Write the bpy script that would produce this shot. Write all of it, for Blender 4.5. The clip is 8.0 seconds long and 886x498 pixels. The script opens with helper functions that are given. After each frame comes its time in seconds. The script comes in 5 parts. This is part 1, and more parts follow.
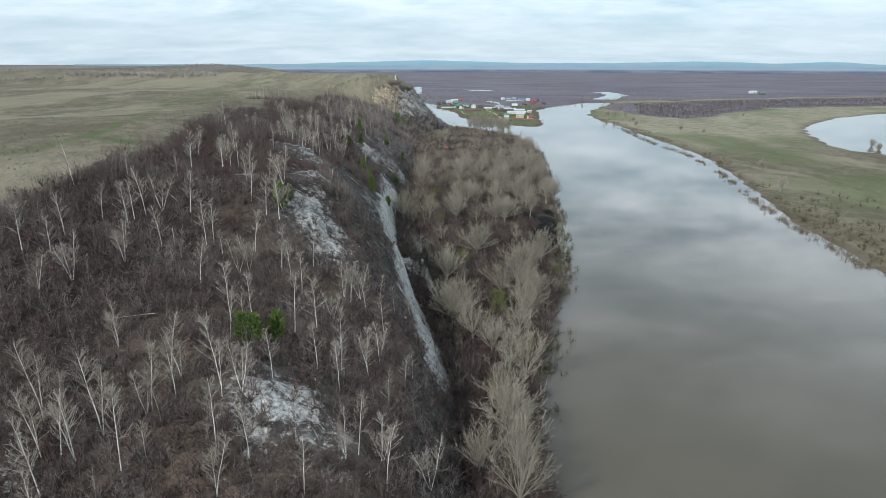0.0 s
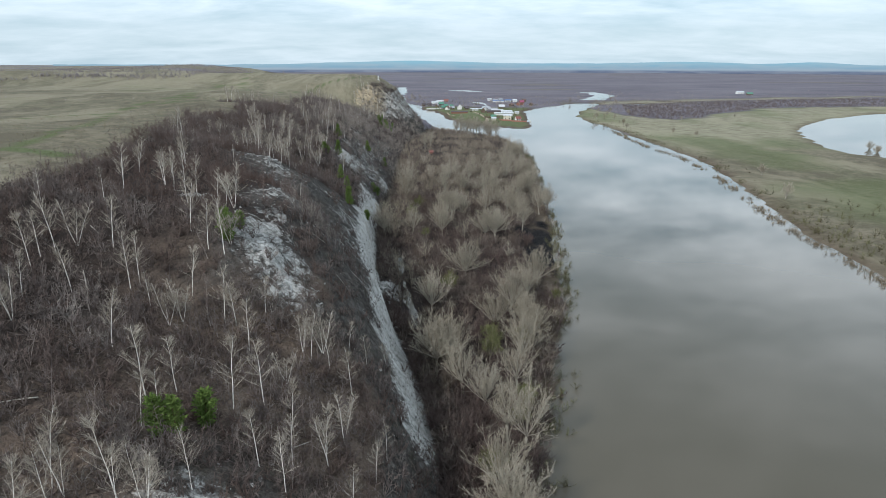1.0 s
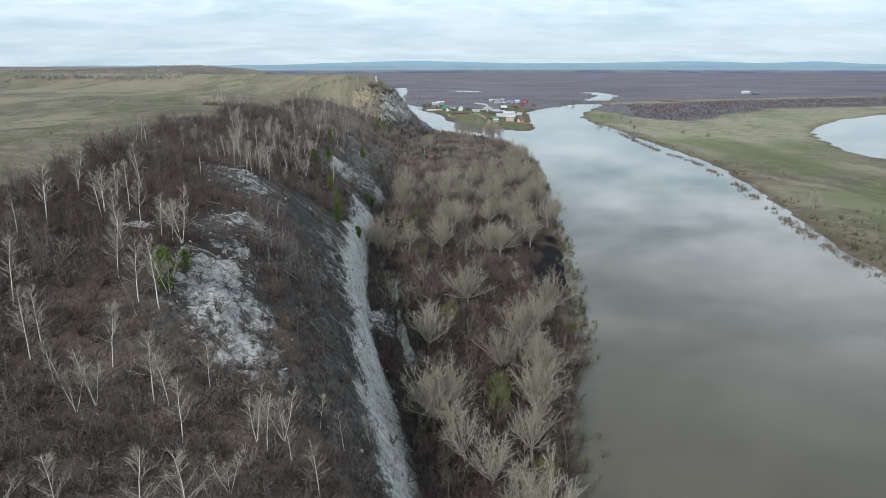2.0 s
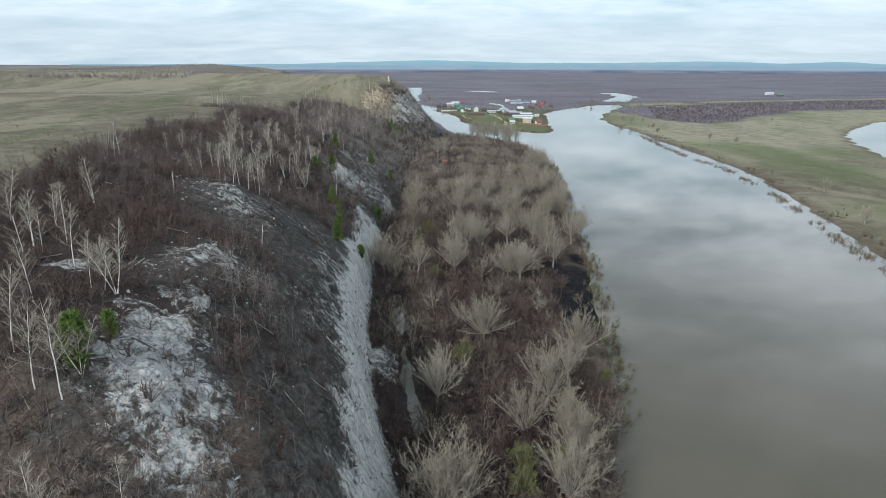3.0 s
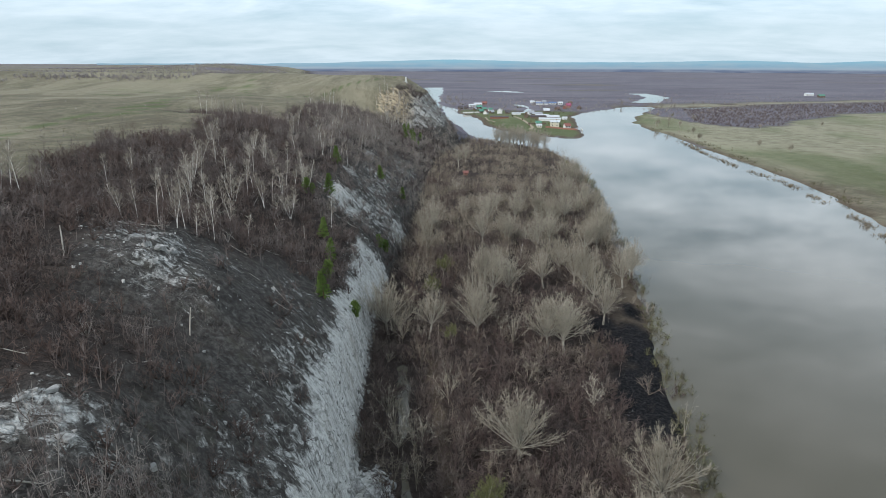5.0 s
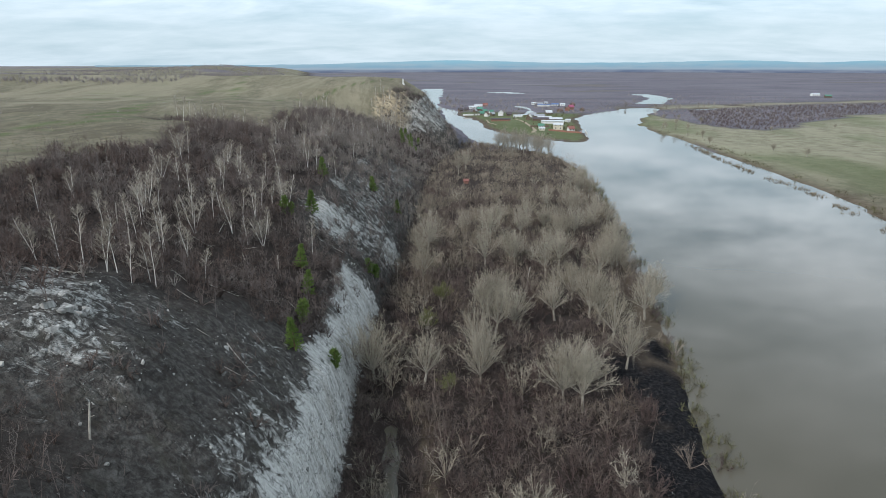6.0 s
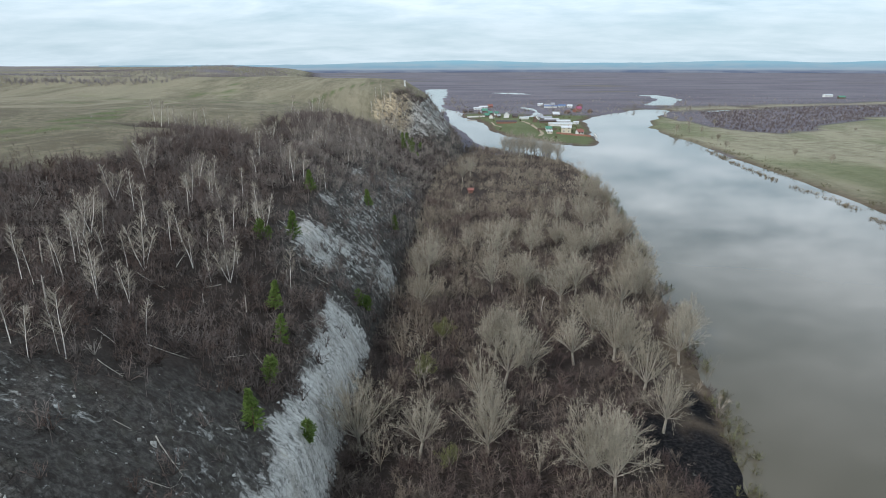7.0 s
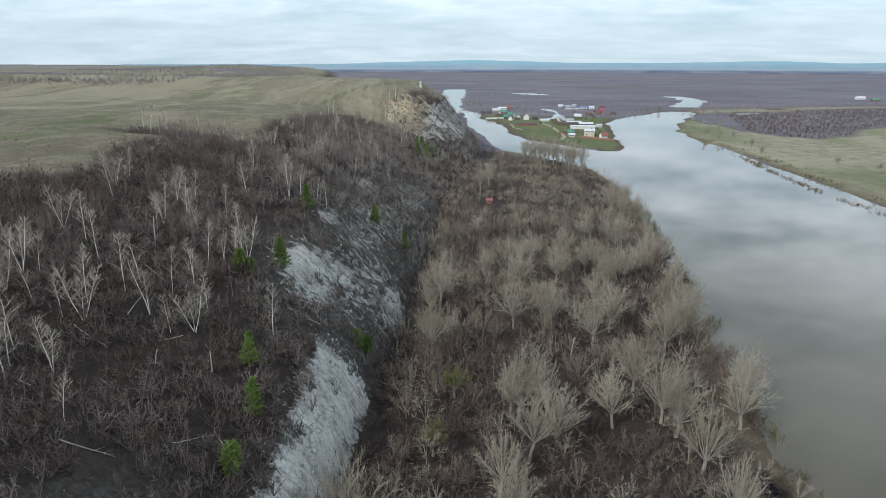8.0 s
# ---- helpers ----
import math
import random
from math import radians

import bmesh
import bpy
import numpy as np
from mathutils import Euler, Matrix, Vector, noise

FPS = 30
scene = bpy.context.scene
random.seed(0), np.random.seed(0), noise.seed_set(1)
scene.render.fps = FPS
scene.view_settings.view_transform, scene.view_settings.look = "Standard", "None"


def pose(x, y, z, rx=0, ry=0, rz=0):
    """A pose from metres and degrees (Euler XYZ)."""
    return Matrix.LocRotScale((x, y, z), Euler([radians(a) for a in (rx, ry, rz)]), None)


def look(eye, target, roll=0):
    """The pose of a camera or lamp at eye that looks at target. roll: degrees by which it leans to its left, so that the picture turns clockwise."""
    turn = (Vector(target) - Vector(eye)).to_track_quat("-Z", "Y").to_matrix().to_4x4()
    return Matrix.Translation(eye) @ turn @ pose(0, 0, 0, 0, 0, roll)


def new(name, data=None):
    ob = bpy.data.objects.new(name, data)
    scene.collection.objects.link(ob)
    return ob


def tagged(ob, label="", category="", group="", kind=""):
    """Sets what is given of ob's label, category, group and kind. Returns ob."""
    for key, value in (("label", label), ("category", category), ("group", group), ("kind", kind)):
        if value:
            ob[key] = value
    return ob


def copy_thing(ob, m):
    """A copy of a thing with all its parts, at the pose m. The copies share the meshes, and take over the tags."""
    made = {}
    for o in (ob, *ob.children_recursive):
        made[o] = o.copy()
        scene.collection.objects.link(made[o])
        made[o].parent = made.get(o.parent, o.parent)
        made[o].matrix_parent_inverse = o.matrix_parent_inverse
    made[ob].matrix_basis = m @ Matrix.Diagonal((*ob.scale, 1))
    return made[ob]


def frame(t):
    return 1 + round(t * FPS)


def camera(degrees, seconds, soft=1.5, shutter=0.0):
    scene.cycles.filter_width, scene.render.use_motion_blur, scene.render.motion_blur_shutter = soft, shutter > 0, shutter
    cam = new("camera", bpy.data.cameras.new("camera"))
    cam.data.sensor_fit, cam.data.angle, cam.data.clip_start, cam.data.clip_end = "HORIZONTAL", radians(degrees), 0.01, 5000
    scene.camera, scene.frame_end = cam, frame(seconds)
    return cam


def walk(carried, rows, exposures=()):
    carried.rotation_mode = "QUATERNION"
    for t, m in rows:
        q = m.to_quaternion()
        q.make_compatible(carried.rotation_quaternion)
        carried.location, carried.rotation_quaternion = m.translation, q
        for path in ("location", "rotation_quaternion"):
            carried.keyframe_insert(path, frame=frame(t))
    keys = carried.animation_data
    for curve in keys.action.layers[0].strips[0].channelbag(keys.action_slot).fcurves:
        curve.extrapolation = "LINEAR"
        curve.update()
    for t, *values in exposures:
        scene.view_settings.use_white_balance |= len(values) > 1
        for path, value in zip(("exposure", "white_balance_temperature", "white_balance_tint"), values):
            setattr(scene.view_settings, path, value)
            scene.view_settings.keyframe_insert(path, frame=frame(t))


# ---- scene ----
cam = camera(72.0, 8.0, 0.9)
PATH = [
    (0, (1.249, 2.457, 58.906), (1.217, 4.371, 58.326), 0.1),
    (0.5, (1.423, 12.682, 58.938), (1.424, 14.596, 58.358), 0.0),
    (1, (1.617, 23.109, 58.85), (1.628, 25.023, 58.271), 0.1),
    (1.5, (1.932, 33.559, 58.815), (1.943, 35.473, 58.236), 0.0),
    (2.8, (2.481, 60.897, 58.802), (2.458, 62.812, 58.224), 0.0),
    (3, (2.479, 64.99, 58.798), (2.441, 66.904, 58.218), 0.1),
    (3.5, (2.594, 75.326, 58.738), (2.518, 77.238, 58.157), 0.1),
    (4, (2.464, 85.402, 58.603), (2.357, 87.314, 58.024), 0.1),
    (4.5, (2.17, 95.28, 58.792), (2.063, 97.191, 58.212), -0.0),
    (4.7, (1.961, 99.314, 58.895), (1.856, 101.225, 58.312), 0.1),
    (5.8, (1.417, 122.166, 59.278), (1.312, 124.077, 58.698), -0.0),
    (6, (1.351, 126.423, 59.285), (1.244, 128.334, 58.705), -0.1),
    (6.5, (1.139, 136.993, 59.455), (1.032, 138.904, 58.875), -0.1),
    (7, (0.833, 147.673, 59.673), (0.712, 149.584, 59.093), -0.1),
    (7.5, (0.443, 158.476, 59.705), (0.32, 160.386, 59.125), -0.1),
    (8, (-0.114, 169.043, 59.939), (-0.289, 170.949, 59.358), 0.1),
]
walk(cam, [(t, look(eye, target, roll)) for t, eye, target, roll in PATH], [(0, 0.07, 6140, 10), (8, 0.05, 6140, 10)])

# ---------------------------------------------------------------- light
SUN_ELEVATION, SUN_TURN = radians(36), radians(222)


def build_world():
    world = bpy.data.worlds.new("sky")
    scene.world = world
    world.use_nodes = True
    nt = world.node_tree
    nt.nodes.clear()
    N, L = nt.nodes.new, nt.links.new
    out, bg = N("ShaderNodeOutputWorld"), N("ShaderNodeBackground")
    sky = N("ShaderNodeTexSky")
    sky.sky_type, sky.sun_disc = "NISHITA", False
    sky.sun_elevation, sky.sun_rotation = SUN_ELEVATION, SUN_TURN
    sky.air_density, sky.dust_density, sky.ozone_density = 1.0, 1.2, 1.5
    coord, sep = N("ShaderNodeTexCoord"), N("ShaderNodeSeparateXYZ")
    L(coord.outputs["Generated"], sep.inputs[0])
    # cloud layer: the direction laid onto a flat deck overhead
    lift = N("ShaderNodeMath"); lift.operation = "ADD"; lift.inputs[1].default_value = 0.16
    L(sep.outputs[2], lift.inputs[0])
    safe = N("ShaderNodeMath"); safe.operation = "MAXIMUM"; safe.inputs[1].default_value = 0.03
    L(lift.outputs[0], safe.inputs[0])
    dx, dy = N("ShaderNodeMath"), N("ShaderNodeMath")
    for d, k in ((dx, 0), (dy, 1)):
        d.operation = "DIVIDE"
        L(sep.outputs[k], d.inputs[0])
        L(safe.outputs[0], d.inputs[1])
    deck = N("ShaderNodeCombineXYZ")
    squash = N("ShaderNodeMath"); squash.operation = "MULTIPLY"; squash.inputs[1].default_value = 0.7
    L(dx.outputs[0], squash.inputs[0])
    L(squash.outputs[0], deck.inputs[0])
    L(dy.outputs[0], deck.inputs[1])
    noise1 = N("ShaderNodeTexNoise")
    noise1.inputs["Scale"].default_value, noise1.inputs["Detail"].default_value = 1.7, 9
    noise1.inputs["Roughness"].default_value, noise1.inputs["Distortion"].default_value = 0.55, 0.5
    L(deck.outputs[0], noise1.inputs["Vector"])
    ramp = N("ShaderNodeValToRGB")
    ramp.color_ramp.elements[0].position, ramp.color_ramp.elements[0].color = 0.34, (0, 0, 0, 1)
    ramp.color_ramp.elements[1].position, ramp.color_ramp.elements[1].color = 0.62, (1, 1, 1, 1)
    noise2 = N("ShaderNodeTexNoise")
    noise2.inputs["Scale"].default_value, noise2.inputs["Detail"].default_value, noise2.inputs["Roughness"].default_value = 4.4, 6, 0.6
    L(deck.outputs[0], noise2.inputs["Vector"])
    both = N("ShaderNodeMix"); both.data_type = "FLOAT"; both.inputs[0].default_value = 0.34
    L(noise1.outputs[0], both.inputs[2])
    L(noise2.outputs[0], both.inputs[3])
    L(both.outputs[0], ramp.inputs[0])
    scale_sky = N("ShaderNodeMix"); scale_sky.data_type = "RGBA"; scale_sky.blend_type = "MULTIPLY"
    scale_sky.inputs[0].default_value = 1.0
    L(sky.outputs[0], scale_sky.inputs[6])
    scale_sky.inputs[7].default_value = (SKY_GAIN, SKY_GAIN, SKY_GAIN, 1)
    veil = N("ShaderNodeMix"); veil.data_type = "RGBA"
    veil.inputs[0].default_value = VEIL
    L(scale_sky.outputs[2], veil.inputs[6])
    veil.inputs[7].default_value = VEIL_COLOUR
    cloud = N("ShaderNodeMix"); cloud.data_type = "RGBA"
    low = N("ShaderNodeMapRange")
    low.inputs[1].default_value, low.inputs[2].default_value = 0.05, 0.20
    low.inputs[3].default_value, low.inputs[4].default_value = 0.30, 1.0
    L(sep.outputs[2], low.inputs[0])
    soft = N("ShaderNodeMix"); soft.data_type = "FLOAT"
    L(low.outputs[0], soft.inputs[0])
    soft.inputs[2].default_value = 0.52
    L(ramp.outputs[0], soft.inputs[3])
    L(soft.outputs[0], cloud.inputs[0])
    L(veil.outputs[2], cloud.inputs[6])
    bright = N("ShaderNodeMix"); bright.data_type = "RGBA"
    L(low.outputs[0], bright.inputs[0])
    bright.inputs[6].default_value, bright.inputs[7].default_value = CLOUD_COLOUR, HIGH_CLOUD_COLOUR
    dome = N("ShaderNodeMapRange")
    dome.inputs[1].default_value, dome.inputs[2].default_value = 0.32, 0.72
    dome.inputs[3].default_value, dome.inputs[4].default_value = 0.0, 1.0
    L(sep.outputs[2], dome.inputs[0])
    thin = N("ShaderNodeMix"); thin.data_type = "RGBA"
    L(dome.outputs[0], thin.inputs[0])
    L(bright.outputs[2], thin.inputs[6])
    thin.inputs[7].default_value = ZENITH_CLOUD_COLOUR
    L(thin.outputs[2], cloud.inputs[7])
    L(cloud.outputs[2], bg.inputs[0])
    bg.inputs[1].default_value = 1.0
    L(bg.outputs[0], out.inputs[0])


SKY_GAIN, VEIL = 0.09, 0.65
VEIL_COLOUR, CLOUD_COLOUR = (0.36, 0.58, 0.69, 1), (0.625, 0.69, 0.715, 1)
HIGH_CLOUD_COLOUR = (1.52, 1.66, 1.74, 1)
ZENITH_CLOUD_COLOUR = (0.98, 1.04, 1.10, 1)
build_world()
sun = new("sun", bpy.data.lights.new("sun", "SUN"))
sun.data.energy, sun.data.angle, sun.data.color = 2.7, radians(6), (1.0, 0.955, 0.90)
sun.matrix_world = look((math.sin(SUN_TURN) * math.cos(SUN_ELEVATION) * 100, math.cos(SUN_TURN) * math.cos(SUN_ELEVATION) * 100, math.sin(SUN_ELEVATION) * 100), (0, 0, 0))


# ---------------------------------------------------------------- numeric noise
LATTICES = {}


def lattice_noise(x, y, seed):
    """Smooth value noise in -1..1 on arrays."""
    x, y = np.asarray(x, float), np.asarray(y, float)
    if seed not in LATTICES:
        LATTICES[seed] = np.random.RandomState(seed).uniform(-1, 1, (256, 256))
    table = LATTICES[seed]
    i, j = np.floor(x).astype(int), np.floor(y).astype(int)
    fx, fy = x - i, y - j
    fx, fy = fx * fx * (3 - 2 * fx), fy * fy * (3 - 2 * fy)
    a, b = table[i & 255, j & 255], table[(i + 1) & 255, j & 255]
    c, d = table[i & 255, (j + 1) & 255], table[(i + 1) & 255, (j + 1) & 255]
    return (a * (1 - fx) + b * fx) * (1 - fy) + (c * (1 - fx) + d * fx) * fy


def fbm(x, y, seed, octaves=4):
    total, gain = 0, 1.0
    for k in range(octaves):
        total = total + gain * lattice_noise(np.asarray(x) * 2 ** k + 17.3 * k, np.asarray(y) * 2 ** k - 9.1 * k, seed + k)
        gain *= 0.5
    return total / 1.6


def ramp01(v, lo, hi):
    t = np.clip((np.asarray(v, float) - lo) / (hi - lo), 0, 1)
    return t * t * (3 - 2 * t)


# ---------------------------------------------------------------- plan of river and banks
BANK_WEST_Y = (-400, 60, 100, 140, 175, 212, 257, 300, 340, 390, 440, 500, 535, 560, 580, 651, 813, 965, 1000, 1012)
BANK_WEST_X = (-10, 13, 16, 26, 34, 39, 45, 49, 52, 57, 61, 59, 54, 44, 17, -6, -32, -47, -75, -40)
BANK_EAST_Y = (-400, 100, 173, 240, 282, 346, 430, 500, 600, 680, 770, 870, 910, 960, 1000, 1030)
BANK_EAST_X = (125, 125, 128, 135, 144, 158, 170, 169, 166, 161, 164, 195, 207, 240, 250, 235)
SPIT_WEST_Y, SPIT_WEST_X = (622, 626, 640, 657, 681, 735, 805, 899, 970, 1012), (84, 70, 55, 45, 26, 4, 2, -23, -30, -44)
SPIT_EAST_Y, SPIT_EAST_X = (622, 626, 651, 709, 798, 885, 944, 993, 1030), (84, 88, 93, 97, 104, 130, 164, 199, 235)
CHANNELS = (
    (((-66, 985), (-82, 1060), (-86, 1180), (-96, 1400), (-112, 1700)), 24),
    (((268, 1118), (300, 1190), (335, 1290), (330, 1420)), 19),
    (((55, 1061), (72, 979), (68, 909), (58, 892)), 4),
    (((46, 1500), (80, 1470)), 28),
    (((300, 985), (330, 1010)), 7), (((370, 1060), (392, 1066)), 5),
    (((-3.2, 154), (-5.9, 168), (-8.4, 184), (-10.5, 201), (-12.5, 216)), 0.9),
)
LAKE_Y, LAKE_X = (395, 420, 443, 474, 523, 603, 677, 746, 810, 860), (330, 297, 291, 293, 303, 340, 395, 467, 555, 700)


def line_distance(x, y, line):
    best = np.full(np.shape(x), 1e9)
    for (ax, ay), (bx, by) in zip(line[:-1], line[1:]):
        ux, uy = bx - ax, by - ay
        t = np.clip(((x - ax) * ux + (y - ay) * uy) / (ux * ux + uy * uy), 0, 1)
        best = np.minimum(best, np.hypot(x - ax - t * ux, y - ay - t * uy))
    return best


def wet(x, y):
    """Metres into the water (negative: on land)."""
    rough = 1.2 * fbm(x / 9, y / 9, 50, 3) + 0.02 * np.clip(y - 300, 0, 500) * fbm(x / 40, y / 40, 55, 2)
    depth = np.minimum(x - np.interp(y, BANK_WEST_Y, BANK_WEST_X), np.interp(y, BANK_EAST_Y, BANK_EAST_X) - x)
    depth = np.where(y > 1030, -60, depth)
    spit = np.minimum(x - np.interp(y, SPIT_WEST_Y, SPIT_WEST_X), np.interp(y, SPIT_EAST_Y, SPIT_EAST_X) - x)
    depth = np.where(y > 622, np.minimum(depth, -spit), depth)
    for line, half in CHANNELS:
        depth = np.maximum(depth, half - line_distance(x, y, line))
    lake = np.minimum(x - np.interp(y, LAKE_Y, LAKE_X), np.interp(y, LAKE_Y, LAKE_X) + 190 - x)
    lake = np.where((y < 395) | (y > 860), -40, lake)
    return np.maximum(depth, lake) + rough


# ---------------------------------------------------------------- the escarpment
FOOT_Y = (-300, 60, 90, 115, 133, 148, 168, 184, 202, 225, 243, 255, 278, 310, 356, 430, 470, 511, 545, 575, 640, 813, 965, 1100, 1400, 2000, 5000)
FOOT_X = (12, 4, 3, -0.5, -4.2, -8.2, -13, -15.2, -18, -20.4, -21.8, -22, -22, -21.5, -22, -24, -24, -19, -12, -11, -22, -46, -94, -160, -310, -490, -1300)
SECTION_Y = (40, 70, 90, 101, 111, 122, 133, 148, 168, 184, 202, 225, 255, 278, 310, 354, 430, 500, 524, 538, 556, 575, 700, 1100, 5000)
SECTION_U = (
    (6, 8, 10, 9, 9, 9, 9, 5, 4.5, 5, 3.5, 3.5, 2.5, 3.5, 6, 8, 15, 20, 20, 4, 3, 3, 6, 30, 60),
    (16, 16.5, 18, 20, 19, 18.5, 16, 11.7, 10.5, 10.5, 10, 6, 7, 10, 16, 20, 30, 44, 46, 15, 14, 15, 20, 60, 120),
    (28, 25.5, 28, 30, 25.5, 25, 22, 20, 20.5, 18.3, 20, 15.6, 22.5, 16, 25, 38, 50, 64, 66, 25, 24, 24, 34, 100, 200),
    (45, 40, 42, 38, 33, 30, 27, 25, 32.5, 26.3, 28, 36.6, 46.5, 25, 49, 60, 68, 90, 86, 38, 40, 42, 50, 150, 280),
    (90, 80, 82, 80, 78, 77, 76.8, 71.8, 67.5, 61.3, 63, 68.6, 71.5, 72, 75, 80, 100, 122, 118, 72, 70, 70, 80, 220, 380))
SECTION_Z = (
    (6, 10, 13, 12.5, 13, 16.5, 18.5, 15.5, 13.5, 14, 13, 10, 6, 7.5, 11, 10, 11, 13, 12, 9, 9, 9, 11, 9, 10),
    (10, 17.6, 18, 20, 25, 27, 26, 22.3, 21, 21, 19, 12.5, 13, 15, 20, 22, 23, 25, 22, 22, 24, 25, 26, 20, 24),
    (14, 22, 22, 23.5, 31, 32.5, 32, 31.8, 28.5, 29, 27, 20, 25, 22, 28, 32, 33, 32, 30, 34, 37, 39, 38, 29, 34),
    (18, 25, 29, 26, 34.5, 35.5, 34.5, 35, 33.5, 35.5, 32, 31, 36, 27, 37, 39.5, 40, 37, 38, 42, 46, 50, 46, 36, 40),
    (30, 36, 38, 38, 39.5, 40, 40, 41, 41, 42, 41, 40, 40, 40, 41, 42, 42, 41, 44, 45, 49, 51, 48, 41, 44))


def slide(y, ys, vs):
    """Smoothed interpolation along the escarpment."""
    return sum(w * np.interp(y + d, ys, vs) for w, d in ((0.25, -4), (0.5, 0), (0.25, 4)))


def land_height(x, y):
    x, y = np.asarray(x, float), np.asarray(y, float)
    foot = slide(y, FOOT_Y, FOOT_X)
    u = foot - x
    u = u + np.clip(u / 12, 0, 1) * 2.6 * fbm(x / 21, y / 21, 3, 3)
    # rills running down the scarp
    rill = fbm(y / 5.0 + x / 40, x / 40, 8, 2) + 0.9 * (0.4 - np.abs(fbm(y / 5.5, x / 7.0, 9, 3)))
    u = u + 1.1 * rill * np.clip(u / 3, 0, 1) * ramp01(-u, -26, -12)
    u = u + 1.3 * (0.35 - np.abs(fbm(y / 6.5, x / 30, 6, 3))) * np.clip(u / 3, 0, 1) * ramp01(y, 530, 545) * (1 - ramp01(y, 800, 900))
    us = [slide(y, SECTION_Y, r) for r in SECTION_U]
    zs = [slide(y, SECTION_Y, r) for r in SECTION_Z]
    flat = 0.9 + 0.35 * fbm(x / 14, y / 14, 20, 3)
    z = np.zeros(np.shape(u))
    pu, pz = np.zeros(np.shape(u)), np.full(np.shape(u), 0.9)
    for ku, kz in zip(us, zs):
        part_t = np.clip((u - pu) / np.maximum(ku - pu, 0.1), 0, 1)
        z = np.where(u >= pu, pz + part_t * (kz - pz), z)
        pu, pz = ku, kz
    beyond = np.clip(u - pu, 0, None)
    z = z + np.where(u > pu, 6 * (1 - np.exp(-beyond / 900)) + (1.5 * fbm(x / 90, y / 90, 12, 3) + 0.5 * fbm(x / 22, y / 22, 13, 3)) * np.clip(beyond / 40, 0, 1), 0)
    # the hill ends towards the south
    cap = 21 + 0.65 * (y - 68) + 1.5 * fbm(x / 12, y / 12, 31, 3)
    cap = np.maximum(cap, 3 + 0.02 * np.abs(y))
    z = np.where(u > 0, np.minimum(z, cap), z)
    z = z + np.where(u > 0, 0.35 * fbm(x / 3.1, y / 3.1, 40, 3) * np.clip(u / 4, 0, 1) * ramp01(-u, -140, -60), 0)
    ledges = np.exp(-(((x + 26) / 9) ** 2 + ((y - 118) / 12) ** 2)) + 0.7 * np.exp(-(((x + 19) / 9) ** 2 + ((y - 67) / 8) ** 2)) + 0.5 * np.exp(-(((x + 41) / 8) ** 2 + ((y - 185) / 12) ** 2))
    z = z + np.where(u > 4, ledges * (1.7 * np.abs(fbm(x / 4.5 + y / 11, y / 5.5, 36, 3)) - 0.5 + 0.5 * fbm(x / 1.9, y / 1.9, 37, 2)), 0)
    # hollow behind the terrace, where a row of birches stands
    z = z - np.where(u > 40, 6.0 * np.exp(-(((x + 90) / 36) ** 2 + ((y - 360) / 18) ** 2)), 0)
    # distant hill on the plateau
    z = z + np.where(u > 0, 9 * np.exp(-(((x + 900) / 260) ** 2 + ((y - 2600) / 500) ** 2)), 0)
    # wooded hill where the plateau drops to the far plain
    z = z + np.where(u > 0, 15 * np.exp(-(((x + 640) / 170) ** 2 + ((y - 1750) / 330) ** 2)) * np.clip(u / 120, 0, 1), 0)
    # floodplain and water
    d = wet(x, y)
    plain = flat + np.clip(-d / 60, 0, 1) * 0.8
    shore = np.clip(-d / 3.5, -1, 1)
    plain = np.where(d > -3.5, np.where(shore > 0, 0.05 + shore * (plain - 0.05), shore * 2.0), plain)
    # talus heap under the cliff
    heap = 1.9 * np.exp(-(((x + 12.6) / 2.4) ** 2 + ((y - 175.5) / 5.0) ** 2))
    return np.where(u > 0, np.maximum(z, 0.4), plain) + heap


def graded(lo, fine_lo, fine_hi, hi, step, grow):
    mid = list(np.arange(fine_lo, fine_hi + 1e-6, step))
    up, s = [mid[-1]], step
    while up[-1] < hi:
        s *= grow
        up.append(up[-1] + s)
    down, s = [mid[0]], step
    while down[-1] > lo:
        s *= grow
        down.append(down[-1] - s)
    return np.array(down[:0:-1] + mid + up[1:])


def mesh_from(name, verts, faces, attributes=(), smooth=False):
    """A mesh from numpy arrays: verts (n, 3) and faces (m, 3 or 4)."""
    me = bpy.data.meshes.new(name)
    k = faces.shape[1]
    me.vertices.add(len(verts))
    me.vertices.foreach_set("co", np.ascontiguousarray(verts, np.float32).ravel())
    me.loops.add(faces.size)
    me.loops.foreach_set("vertex_index", np.ascontiguousarray(faces, np.int32).ravel())
    me.polygons.add(len(faces))
    me.polygons.foreach_set("loop_start", np.arange(0, faces.size, k, dtype=np.int32))
    me.polygons.foreach_set("use_smooth", np.full(len(faces), smooth))
    for key, values in attributes:
        a = me.attributes.new(key, "FLOAT", "POINT")
        a.data.foreach_set("value", np.ascontiguousarray(values, np.float32).ravel())
    me.update(calc_edges=True)
    return me


